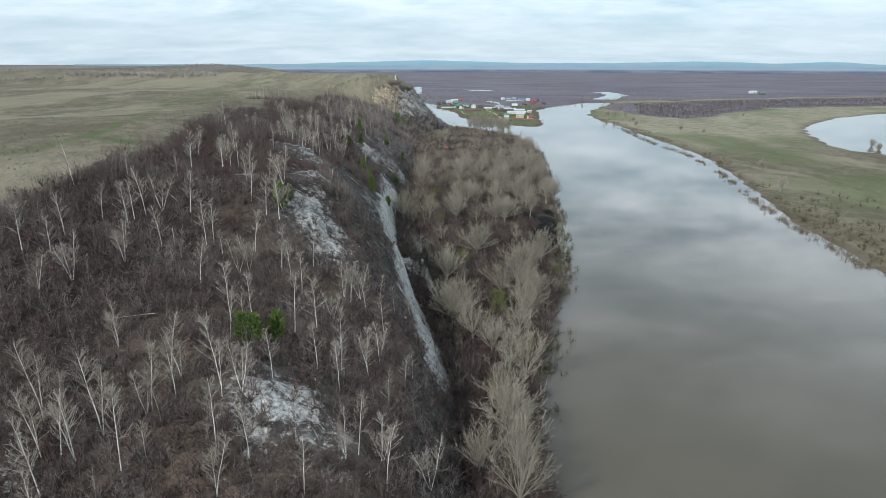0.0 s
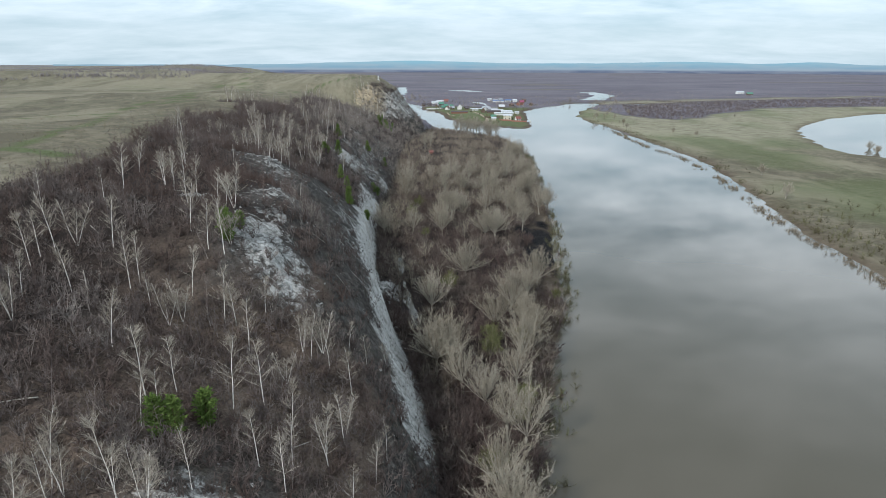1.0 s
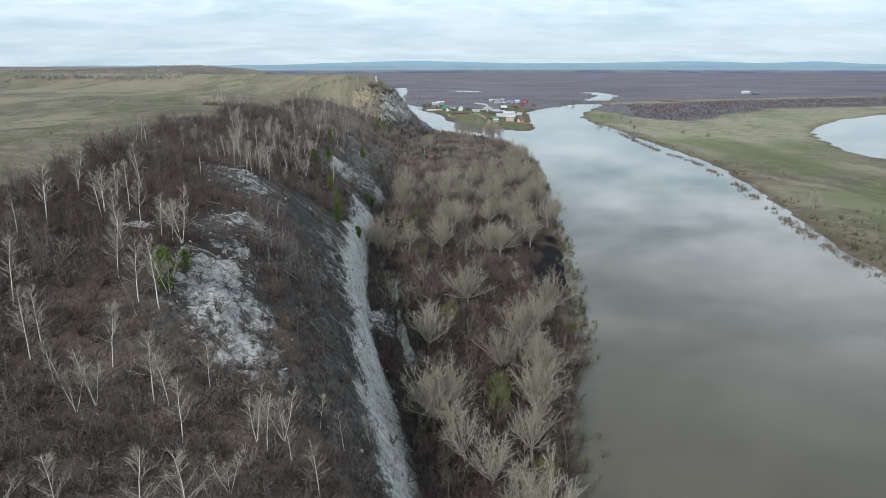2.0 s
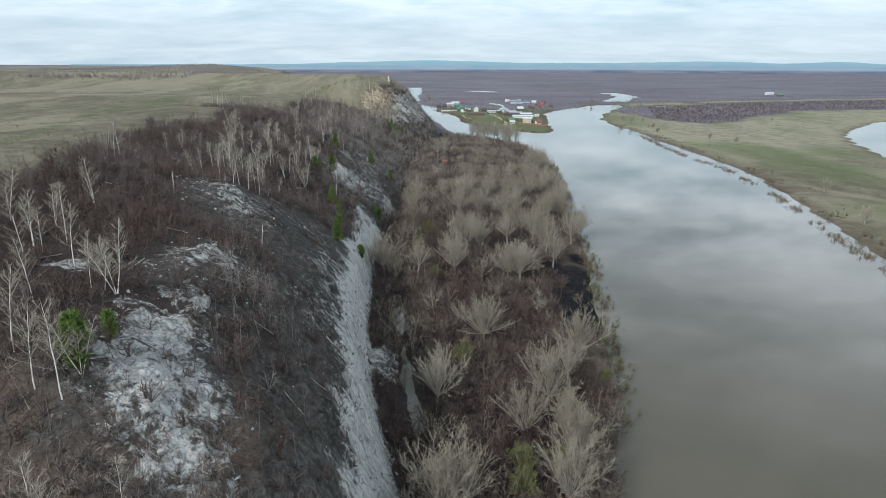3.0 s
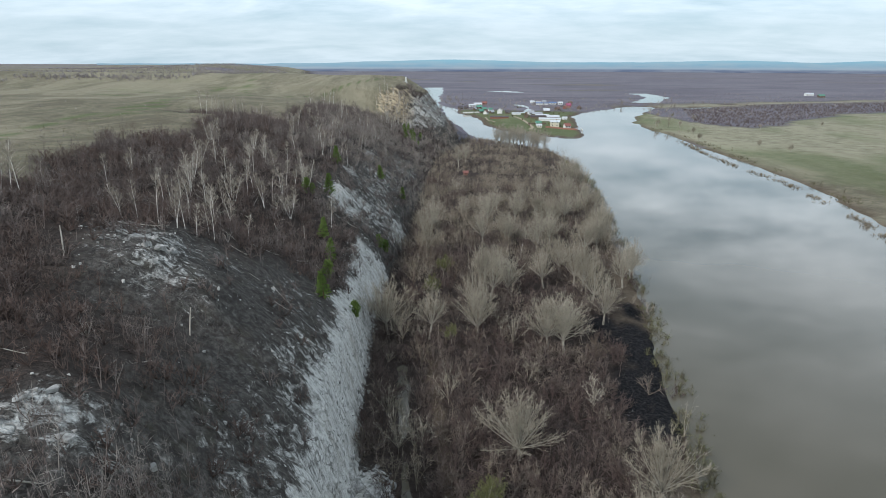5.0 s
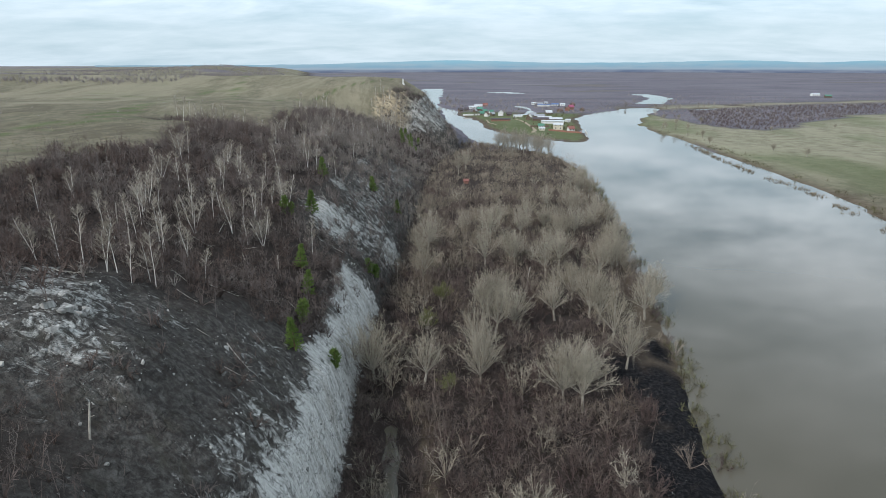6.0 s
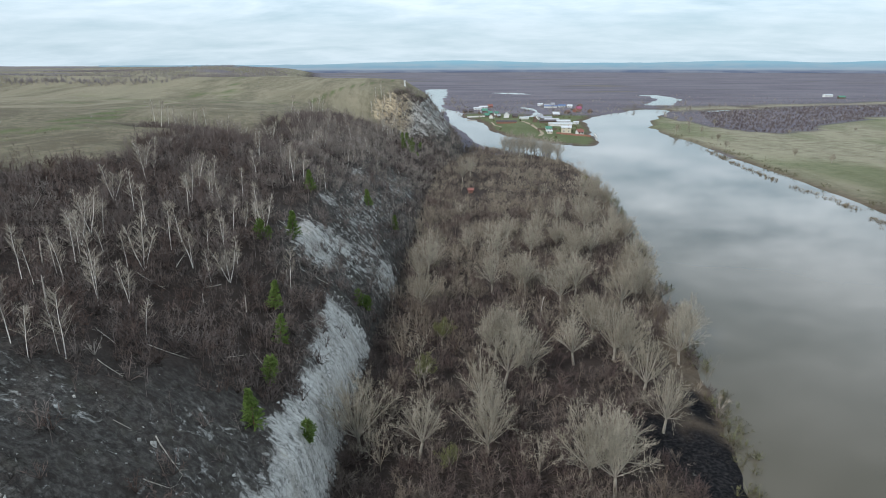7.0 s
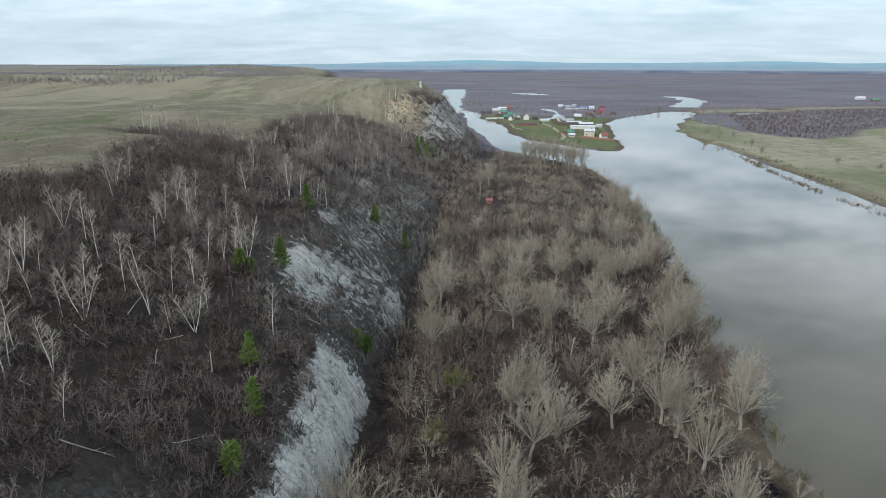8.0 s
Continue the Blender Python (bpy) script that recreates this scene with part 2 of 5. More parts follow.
# ---------------------------------------------------------------- materials
class Mat:
    """Short node-material writer."""

    def __init__(self, name, roughness=0.9, metallic=0.0, specular=0.3):
        self.m = bpy.data.materials.new(name)
        self.m.use_nodes = True
        self.t = self.m.node_tree
        self.b = self.t.nodes["Principled BSDF"]
        self.b.inputs["Roughness"].default_value = roughness
        self.b.inputs["Metallic"].default_value = metallic
        self.b.inputs["Specular IOR Level"].default_value = specular
        self.co = self.t.nodes.new("ShaderNodeNewGeometry").outputs["Position"]

    def link(self, a, b):
        self.t.links.new(a, b)

    def noise(self, scale, detail=5, rough=0.6, stretch=None, distortion=0.0):
        n = self.t.nodes.new("ShaderNodeTexNoise")
        n.inputs["Scale"].default_value, n.inputs["Detail"].default_value = scale, detail
        n.inputs["Roughness"].default_value, n.inputs["Distortion"].default_value = rough, distortion
        if stretch:
            mp = self.t.nodes.new("ShaderNodeMapping")
            mp.inputs["Scale"].default_value = stretch
            self.link(self.co, mp.inputs["Vector"])
            self.link(mp.outputs[0], n.inputs["Vector"])
        else:
            self.link(self.co, n.inputs["Vector"])
        return n.outputs[0]

    def cracks(self, scale, width, warp=0.6):
        """1 along the joints of a broken rock face."""
        add = self.t.nodes.new("ShaderNodeVectorMath")
        add.operation = "MULTIPLY_ADD"
        n = self.t.nodes.new("ShaderNodeTexNoise")
        n.inputs["Scale"].default_value, n.inputs["Detail"].default_value = scale * 1.3, 4
        self.link(self.co, n.inputs["Vector"])
        self.link(n.outputs[1], add.inputs[0])
        add.inputs[1].default_value = (warp / scale,) * 3
        self.link(self.co, add.inputs[2])
        v = self.t.nodes.new("ShaderNodeTexVoronoi")
        v.feature = "DISTANCE_TO_EDGE"
        v.inputs["Scale"].default_value = scale
        self.link(add.outputs[0], v.inputs["Vector"])
        return self.ramp(v.outputs["Distance"], (0.0, 1.0), (width, 0.0))

    def ramp(self, fac, *stops):
        r = self.t.nodes.new("ShaderNodeValToRGB")
        e = r.color_ramp.elements
        while len(e) < len(stops):
            e.new(0.5)
        for k, (p, c) in enumerate(stops):
            e[k].position = p
            e[k].color = (*c, 1) if isinstance(c, tuple) else (c, c, c, 1)
        self.link(fac, r.inputs[0])
        return r.outputs[0]

    def mix(self, fac, a, b, blend="MIX"):
        n = self.t.nodes.new("ShaderNodeMix")
        n.data_type, n.blend_type = "RGBA", blend
        for key, v in ((0, fac), (6, a), (7, b)):
            if isinstance(v, (int, float)) and key == 0:
                n.inputs[0].default_value = v
            elif isinstance(v, tuple):
                n.inputs[key].default_value = (*v, 1)
            else:
                self.link(v, n.inputs[key])
        return n.outputs[2]

    def math(self, op, a, b=0.5):
        n = self.t.nodes.new("ShaderNodeMath")
        n.operation = op
        for key, v in ((0, a), (1, b)):
            if isinstance(v, (int, float)):
                n.inputs[key].default_value = v
            else:
                self.link(v, n.inputs[key])
        return n.outputs[0]

    def attr(self, name):
        n = self.t.nodes.new("ShaderNodeAttribute")
        n.attribute_name = name
        return n.outputs["Fac"]

    def island(self):
        return self.t.nodes.new("ShaderNodeNewGeometry").outputs["Random Per Island"]

    def object_random(self):
        return self.t.nodes.new("ShaderNodeObjectInfo").outputs["Random"]

    def colour(self, c):
        if isinstance(c, tuple):
            self.b.inputs["Base Color"].default_value = (*c, 1)
        else:
            self.link(c, self.b.inputs["Base Color"])
        return self

    def bump(self, height, strength=0.5, distance=0.1):
        n = self.t.nodes.new("ShaderNodeBump")
        n.inputs["Strength"].default_value, n.inputs["Distance"].default_value = strength, distance
        self.link(height, n.inputs["Height"])
        self.link(n.outputs[0], self.b.inputs["Normal"])
        return self


def ground_material():
    k = Mat("ground", 0.95, 0, 0.1)
    big, mid, fine = k.noise(0.03, 4), k.noise(0.25, 5, 0.65), k.noise(1.8, 2, 0.6)
    litter = k.mix(k.ramp(mid, (0.35, (0.034, 0.025, 0.022)), (0.65, (0.088, 0.065, 0.056))), (0.045, 0.035, 0.030), k.ramp(fine, (0.4, (0.030, 0.023, 0.020)), (0.7, (0.090, 0.070, 0.060))))
    leaves = k.ramp(k.math('ADD', k.math('MULTIPLY', mid, 0.5), k.math('MULTIPLY', k.noise(2.6, 5, 0.7), 0.5)), (0.38, (0.050, 0.036, 0.029)), (0.62, (0.175, 0.135, 0.105)))
    litter = k.mix(k.attr("leaves"), litter, leaves)
    dry, green = (0.190, 0.163, 0.118), (0.150, 0.139, 0.092)
    grass = k.mix(k.ramp(k.noise(0.018, 7, 0.7, (1.5, 0.7, 1), 0.4), (0.42, 0.0), (0.62, 1.0)), dry, green)
    grass = k.mix(k.ramp(mid, (0.35, 0.0), (0.75, 0.55)), grass, (0.23, 0.20, 0.145))
    grass = k.mix(k.ramp(k.noise(0.35, 4, 0.7), (0.40, 0.75), (0.56, 0.0)), grass, (0.115, 0.104, 0.070))
    grass = k.mix(k.ramp(k.noise(0.04, 6, 0.7, (1.3, 0.8, 1), 0.8), (0.46, 0.0), (0.58, 0.85)), grass, (0.112, 0.098, 0.068))
    grass = k.mix(k.ramp(k.noise(0.012, 7, 0.7, (1.6, 0.6, 1), 0.5), (0.50, 0.0), (0.58, 0.55)), grass, (0.29, 0.26, 0.185))
    grass = k.mix(k.math("MULTIPLY", k.attr("pale"), k.ramp(k.noise(0.10, 7, 0.72), (0.36, 0.25), (0.62, 1.0))), grass, (0.285, 0.268, 0.188))
    base = k.mix(k.attr("grass"), litter, grass)
    lush = k.mix(k.ramp(mid, (0.3, 0.0), (0.7, 1.0)), (0.078, 0.105, 0.040), (0.115, 0.138, 0.060))
    base = k.mix(k.attr("lush"), base, lush)
    mud = k.mix(k.ramp(mid, (0.35, 0.0), (0.65, 1.0)), (0.07, 0.052, 0.036), (0.14, 0.11, 0.08))
    base = k.mix(k.attr("mud"), base, mud)
    burn = k.mix(k.ramp(fine, (0.45, 0.0), (0.75, 1.0)), (0.006, 0.006, 0.007), (0.035, 0.032, 0.033))
    base = k.mix(k.attr("burn"), base, burn)
    # floor of the far woods, with aerial haze tinted into its colour
    hazed_floor = k.mix(k.ramp(k.noise(0.010, 6, 0.7, (0.35, 1, 1)), (0.40, 0.0), (0.60, 1.0)), (0.116, 0.106, 0.126), (0.166, 0.152, 0.172))
    hazed_floor = k.mix(k.ramp(k.noise(0.004, 6, 0.7, (0.4, 1, 1), 0.5), (0.60, 0.0), (0.70, 0.5)), hazed_floor, (0.23, 0.218, 0.20))
    base = k.mix(k.attr("wood"), base, hazed_floor)
    # rain rills run down the slope, across the line of the scarp
    rill = k.noise(1.0, 5, 0.65, (0.13, 0.75, 0.13), 0.5)
    rill_fine = k.noise(1.0, 4, 0.6, (0.35, 2.3, 0.35), 0.4)
    speck = k.math("ADD", k.math("MULTIPLY", rill, 0.14), k.math("MULTIPLY", k.noise(0.9, 8, 0.78, None, 0.4), 0.86))
    scree = k.mix(k.ramp(speck, (0.44, 0.0), (0.68, 1.0)), (0.044, 0.040, 0.037), (0.185, 0.174, 0.157))
    scree = k.mix(k.ramp(k.noise(1.3, 4, 0.7), (0.44, 0.0), (0.62, 0.6)), scree, (0.036, 0.029, 0.025))
    scree = k.mix(k.ramp(k.noise(0.3, 4, 0.6), (0.54, 0.0), (0.72, 0.6)), scree, (0.052, 0.049, 0.033))
    base = k.mix(k.math("MULTIPLY", k.attr("scree"), 0.9), base, scree)
    grain = k.noise(2.4, 6, 0.7)
    streak = k.math("ADD", k.math("MULTIPLY", rill, 0.40), k.math("ADD", k.math("MULTIPLY", rill_fine, 0.25), k.math("MULTIPLY", grain, 0.35)))
    chalk = k.mix(k.ramp(streak, (0.36, 0.0), (0.62, 1.0)), (0.27, 0.260, 0.240), (0.62, 0.605, 0.57))
    chalk = k.mix(k.ramp(k.noise(0.22, 6, 0.65, (0.5, 1.2, 0.5)), (0.50, 0.0), (0.68, 0.55)), chalk, (0.27, 0.245, 0.205))
    joints = k.math("MULTIPLY", k.cracks(0.9, 0.16, 1.1), k.ramp(k.noise(0.5, 4), (0.46, 0.0), (0.62, 1.0)))
    chalk = k.mix(k.math("MULTIPLY", joints, 0.55), chalk, (0.085, 0.080, 0.074))
    chalk = k.mix(k.ramp(k.noise(0.75, 7, 0.72, (0.8, 1.1, 0.8), 0.4), (0.52, 0.0), (0.66, 0.6)), chalk, (0.125, 0.118, 0.104))
    chalk = k.mix(k.ramp(rill, (0.60, 0.0), (0.74, 0.65)), chalk, (0.10, 0.098, 0.086))
    chalk = k.mix(k.math("MULTIPLY", k.attr("runnels"), k.ramp(k.noise(1.0, 5, 0.65, (0.05, 0.24, 0.05), 0.6), (0.50, 0.0), (0.60, 0.62))), chalk, (0.135, 0.126, 0.108))
    # tan headland chalk, its warm sunlight painted into the colour
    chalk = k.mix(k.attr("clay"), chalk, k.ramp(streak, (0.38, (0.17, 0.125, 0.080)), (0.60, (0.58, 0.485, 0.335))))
    loose = k.math("MULTIPLY", k.math("SUBTRACT", k.math("ADD", k.math("MULTIPLY", rill, 0.12), k.math("MULTIPLY", k.noise(0.5, 9, 0.76, None, 0.6), 0.88)), 0.5), 3.4)
    edge = k.math("ADD", k.attr("chalk"), loose)
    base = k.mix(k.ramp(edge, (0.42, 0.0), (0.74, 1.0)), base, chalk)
    k.colour(base)
    relief = k.math("ADD", k.math("MULTIPLY", mid, 1.0), k.math("MULTIPLY", fine, 0.35))
    relief = k.math("ADD", relief, k.math("SUBTRACT", k.math("MULTIPLY", rill, 0.5), k.math("MULTIPLY", joints, 0.30)))
    return k.bump(relief, 0.9, 0.9).m


def water_material():
    k = Mat("river_water", 0.03, 0, 0.5)
    k.b.inputs["IOR"].default_value = 1.34
    k.colour(k.mix(k.ramp(k.noise(0.012, 4), (0.35, 0.0), (0.65, 1.0)), (0.086, 0.074, 0.052), (0.098, 0.084, 0.060)))
    return k.bump(k.noise(0.35, 3, 0.5, (1, 0.6, 1)), 0.05, 0.1).m


GROUND_MAT, WATER_MAT = ground_material(), water_material()


# ---------------------------------------------------------------- ground and water
def blob(x, y, cx, cy, rx, ry, soft=0.5):
    """1 inside a ragged ellipse."""
    d = np.hypot((x - cx) / rx, (y - cy) / ry) + 0.25 * fbm(x / (0.7 * rx), y / (0.7 * ry), int(abs(cx * 7 + cy)) % 900, 3)
    return 1 - ramp01(d, 1 - soft, 1 + soft)


CHALK_PATCHES = ((-20, 67.5, 5.5, 5, 0.72), (-13.5, 65, 4, 4, 0.55), (-48.5, 60, 3.0, 4, 0.45), (-24.8, 115.5, 5, 6, 0.80), (-28, 122.5, 3.5, 4.5, 0.75), (-21.2, 111, 3.5, 4.5, 0.72), (-28, 130, 3, 4, 0.55), (-30.4, 144.3, 4.5, 4, 0.56), (-34, 139, 4, 4, 0.42), (-42.7, 133.4, 4, 2, 0.6),
                 (-20, 172, 4.5, 24, 0.42), (-32, 196, 6, 9, 0.18), (-27, 203, 6, 10, 0.28), (-24, 196, 5, 10, 0.32), (-12.8, 175.5, 3.2, 5, 1.0), (-39.5, 180, 4.5, 5.5, 0.52), (-46, 190, 7.5, 9, 0.52), (-52, 195, 4, 5, 0.4), (-40, 197, 4, 4, 0.36), (-31, 207, 4, 4, 0.36), (-22.5, 187, 4.5, 12, 0.5), (-37, 281, 4.5, 10, 1.0), (-34, 290, 3, 5, 0.9), (-42, 314, 2.5, 7, 0.7),
                 (-24, 302, 2.2, 11, 0.8), (-44, 368, 2.5, 9, 0.6), (-39, 388, 2.5, 8, 0.5), (-35, 330, 6, 40, 0.50), (-34, 400, 7, 30, 0.48), (-30, 300, 6, 25, 0.50), (-32, 345, 2, 10, 0.4))
SCREE_PATCHES = ((-18, 70, 10, 9), (-26.5, 116, 7, 9), (-29, 140, 7, 9), (-20, 152, 7, 11), (-37, 182, 13, 13), (-38, 196, 12, 10), (-25, 175, 9, 24), (-29, 205, 9, 13), (-36, 290, 10, 28), (-40, 340, 10, 30), (-38, 400, 12, 34), (-30, 320, 8, 30))
BURN_PATCHES = ((33, 204, 6, 15), (37.5, 226, 5.5, 15), (31, 236, 4, 8), (40.5, 247, 2.5, 6))


TRACKS = ((((-96, 131), (-91, 144), (-94, 174), (-105, 210), (-113, 228), (-127, 269), (-134, 313), (-137, 355), (-155, 430), (-168, 513)), 1.6), (((-152, 214), (-140, 240), (-129, 262)), 1.1), (((-150, 407), (-131, 457), (-120, 500), (-84, 543), (-55, 575)), 1.0),
          (((-131, 457), (-152, 514), (-170, 600)), 1.0), (((-90, 155), (-78, 152)), 3.5), (((-125, 312), (-134, 366), (-150, 407)), 1.8))


def zone_masks(x, y, z, steep):
    u = slide(y, FOOT_Y, FOOT_X) - x
    d = wet(x, y)
    rim = np.interp(y, (0, 100, 150, 200, 262, 290, 330, 380, 430, 500, 560, 700), (80, 78, 62, 66, 70, 66, 70, 62, 56, 66, 26, 40)) + 10 * fbm(x / 19, y / 19, 60, 4)
    grass = np.where(u > 0, ramp01(u - rim, -3, 3), 0)
    east = x > np.interp(y, BANK_EAST_Y, BANK_EAST_X) - 2
    limit = np.interp(x, (150, 205, 225, 262, 330, 432, 521, 800, 1500), (990, 930, 735, 690, 765, 868, 905, 960, 1000)) + 22 * fbm(x / 38, y / 38, 61, 4)
    meadow = np.where(east & (y < 1300), 1 - ramp01(y - limit, -8, 8), 0)
    island = np.where((y > 615) & (y < 960) & (d < 0) & ~east & (x > np.interp(y, SPIT_WEST_Y, SPIT_WEST_X) - 3), 1 - ramp01(y + 0.2 * x, 900, 950), 0)
    strip = np.where((x > 190) & (x < 1100), np.exp(-((y - 1000 - 0.34 * (x - 200) - 40 * fbm(x / 90, y / 90, 62, 3)) / 34) ** 2), 0) * (fbm(x / 80, y / 80, 63, 2) > -0.45)
    strip = np.maximum(strip, np.where(u < 0, 0.6 * ramp01(fbm(x / 260, y / 110, 59, 4), 0.34, 0.55) * ramp01(y, 1250, 1500), 0))
    wood = np.where((u <= 0) & (y > 560), 1.0, 0) * (1 - np.clip(meadow + island + strip, 0, 1))
    wood = np.where((u > 200) & (y > 1200), ramp01(fbm(x / 300, y / 120, 66, 3) + (y - 1200) / 12000, 0.2, 0.3), wood)
    g = np.clip(grass + meadow + island + strip, 0, 1)
    lush = np.clip(island * 0.75 + meadow * ramp01(fbm(x / 45, y / 70, 64, 4), -0.25, 0.5) * 0.6 + grass * ramp01(fbm(x / 30, y / 12, 65, 3), 0.45, 0.8) * 0.45, 0, 1)
    for line, half in TRACKS:
        lush = np.maximum(lush, 0.85 * (1 - ramp01(line_distance(x, y, line) + 0.5 * fbm(x / 5, y / 5, 77, 2), half * 0.5, half)))
    mud = np.where((d > -7 - 2.5 * fbm(x / 12, y / 12, 67, 2)) & (u < -12), ramp01(d, -10, -3), 0)
    burn = np.zeros(np.shape(x))
    for p in BURN_PATCHES:
        burn = np.maximum(burn, blob(x, y, *p, 0.25))
    top = slide(y, SECTION_Y, SECTION_U[0])
    ragged = 2.2 * fbm(y / 6.5, u / 9, 68, 3) + 1.6 * fbm(y / 11, u / 11, 69, 2)
    reach = np.interp(y, (92, 108, 122, 136, 150, 175, 200, 222, 262, 268), (-4.0, -3.5, -3.0, 0.0, 2.0, 2.5, 1.5, 2.6, 5.5, 3.0))
    chalk = ramp01(u, -0.8, 0.6) * (1 - ramp01(u - top - reach - ragged, -3.0, 2.5)) * ramp01(y, 92, 104) * (1 - ramp01(y, 262, 270))
    for cx, cy, rx, ry, strength in CHALK_PATCHES:
        chalk = np.maximum(chalk, strength * blob(x, y, cx, cy, 1.1 * rx, 1.1 * ry, 0.85))
    scree = np.where((u > 0) & (u < 60), ramp01(steep, 0.75, 1.15), 0) * ramp01(y, 40, 60)
    for p in SCREE_PATCHES:
        scree = np.maximum(scree, 0.9 * blob(x, y, *p))
    head = ramp01(z + 5 * fbm(x / 9, y / 9, 53, 3), 13, 20) * ramp01(y, 520, 527) * (1 - ramp01(y, 760, 860)) * ramp01(steep, 0.55, 0.85) * np.where(u > 0, 1, 0)
    brow = ramp01(y, 534, 542) * (1 - ramp01(y, 575, 590)) * ramp01(u, 36, 44)
    brow = np.maximum(brow, ramp01(y, 508, 522) * (1 - ramp01(y, 575, 590)) * ramp01(-x + 3 * fbm(x / 9, y / 9, 56, 2), 59, 66))
    g = np.maximum(g, 0.85 * brow) * (1 - blob(x, y, -92, 354, 30, 11, 0.3))
    chalk = np.maximum(chalk, head * np.where(y > 548, 0.62, 0.66 * ramp01(x + 3 * fbm(x / 6, y / 6, 58, 2), -71, -63)))
    # headland ground west of the ridge, where painted sunlight warms the tan
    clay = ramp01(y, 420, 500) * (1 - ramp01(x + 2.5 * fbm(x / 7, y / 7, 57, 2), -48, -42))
    pale = np.clip(meadow * ramp01(y - 0.15 * (x - 170), 380, 560) + strip + 0.25 * grass * ramp01(y, 300, 600), 0, 1)
    scree = scree * (1 - brow)
    leaves = (1 - ramp01(y + 14 * fbm(x / 16, y / 16, 54, 3), 104, 130)) * ramp01(u, 4, 12) * ramp01(x, -48, -32) * ramp01(y + 8 * fbm(x / 11, y / 11, 52, 2), 38, 66)
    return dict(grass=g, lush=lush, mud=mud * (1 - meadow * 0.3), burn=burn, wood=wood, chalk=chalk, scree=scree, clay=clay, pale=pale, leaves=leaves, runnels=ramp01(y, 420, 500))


def build_ground():
    gx, gy = graded(-4700, -50, 6, 4700, 0.72, 1.037), graded(-400, 45, 290, 4880, 0.90, 1.02)
    X, Y = np.meshgrid(gx, gy)
    Z = land_height(X, Y)
    zx, zy = np.gradient(Z, gx, axis=1), np.gradient(Z, gy, axis=0)
    masks = zone_masks(X, Y, Z, np.hypot(zx, zy))
    w, h = len(gx), len(gy)
    i = np.arange(w * h).reshape(h, w)
    faces = np.stack([i[:-1, :-1], i[:-1, 1:], i[1:, 1:], i[1:, :-1]], -1).reshape(-1, 4)
    me = mesh_from("ground", np.stack([X, Y, Z], -1).reshape(-1, 3), faces, [(k, v) for k, v in masks.items()], True)
    me.materials.append(GROUND_MAT)
    return tagged(new("ground", me), "grassy plateau, chalk escarpment, wooded flood plain and meadow", "ground", kind="structure")


def build_water():
    gx, gy = np.linspace(-320, 900, 62), np.linspace(-400, 1760, 110)
    X, Y = np.meshgrid(gx, gy)
    w, h = len(gx), len(gy)
    i = np.arange(w * h).reshape(h, w)
    faces = np.stack([i[:-1, :-1], i[:-1, 1:], i[1:, 1:], i[1:, :-1]], -1).reshape(-1, 4)
    me = mesh_from("water", np.stack([X, Y, 0 * X], -1).reshape(-1, 3), faces, (), True)
    me.materials.append(WATER_MAT)
    return tagged(new("water", me), "calm muddy brown river mirroring the clouds", "river", kind="structure")


build_ground()
build_water()


# ---------------------------------------------------------------- tree building
def unit(v):
    return v / max(np.linalg.norm(v), 1e-9)


class Wood:
    """Collects tubes and thin twigs of one mesh."""

    def __init__(self):
        self.v, self.f, self.n = [], [], 0

    def tube(self, pts, radii, sides):
        pts = np.asarray(pts, float)
        rings = []
        for k, p in enumerate(pts):
            d = unit(pts[min(k + 1, len(pts) - 1)] - pts[max(k - 1, 0)])
            a = unit(np.cross(d, (0.31, 0.87, 0.2)))
            b = np.cross(d, a)
            for s in range(sides):
                w = 2 * math.pi * s / sides
                rings.append(p + radii[k] * (a * math.cos(w) + b * math.sin(w)))
        for k in range(len(pts) - 1):
            for s in range(sides):
                i, j = self.n + k * sides + s, self.n + k * sides + (s + 1) % sides
                self.f += [(i, j, j + sides), (i, j + sides, i + sides)]
        self.v += rings
        self.n += len(rings)

    def twig(self, a, b, width, side):
        s = unit(np.cross(b - a, side)) * width / 2
        self.v += [a - s, a + s, b]
        self.f.append((self.n, self.n + 1, self.n + 2))
        self.n += 3

    def arrays(self):
        return np.array(self.v, float).reshape(-1, 3), np.array(self.f, int).reshape(-1, 3)


def way(azimuth, elevation):
    return np.array([math.cos(azimuth) * math.cos(elevation), math.sin(azimuth) * math.cos(elevation), math.sin(elevation)])


def grow(start, d, length, steps, lift, wob, rng):
    pts, p, d = [start], start, d
    for _ in range(steps):
        d = unit(d + np.array([0, 0, lift]) + rng.normal(0, wob, 3))
        p = p + d * length / steps
        pts.append(p)
    return pts


def along(pts, t):
    k = min(int(t * (len(pts) - 1)), len(pts) - 2)
    f = t * (len(pts) - 1) - k
    return pts[k] * (1 - f) + pts[k + 1] * f, unit(pts[k + 1] - pts[k])


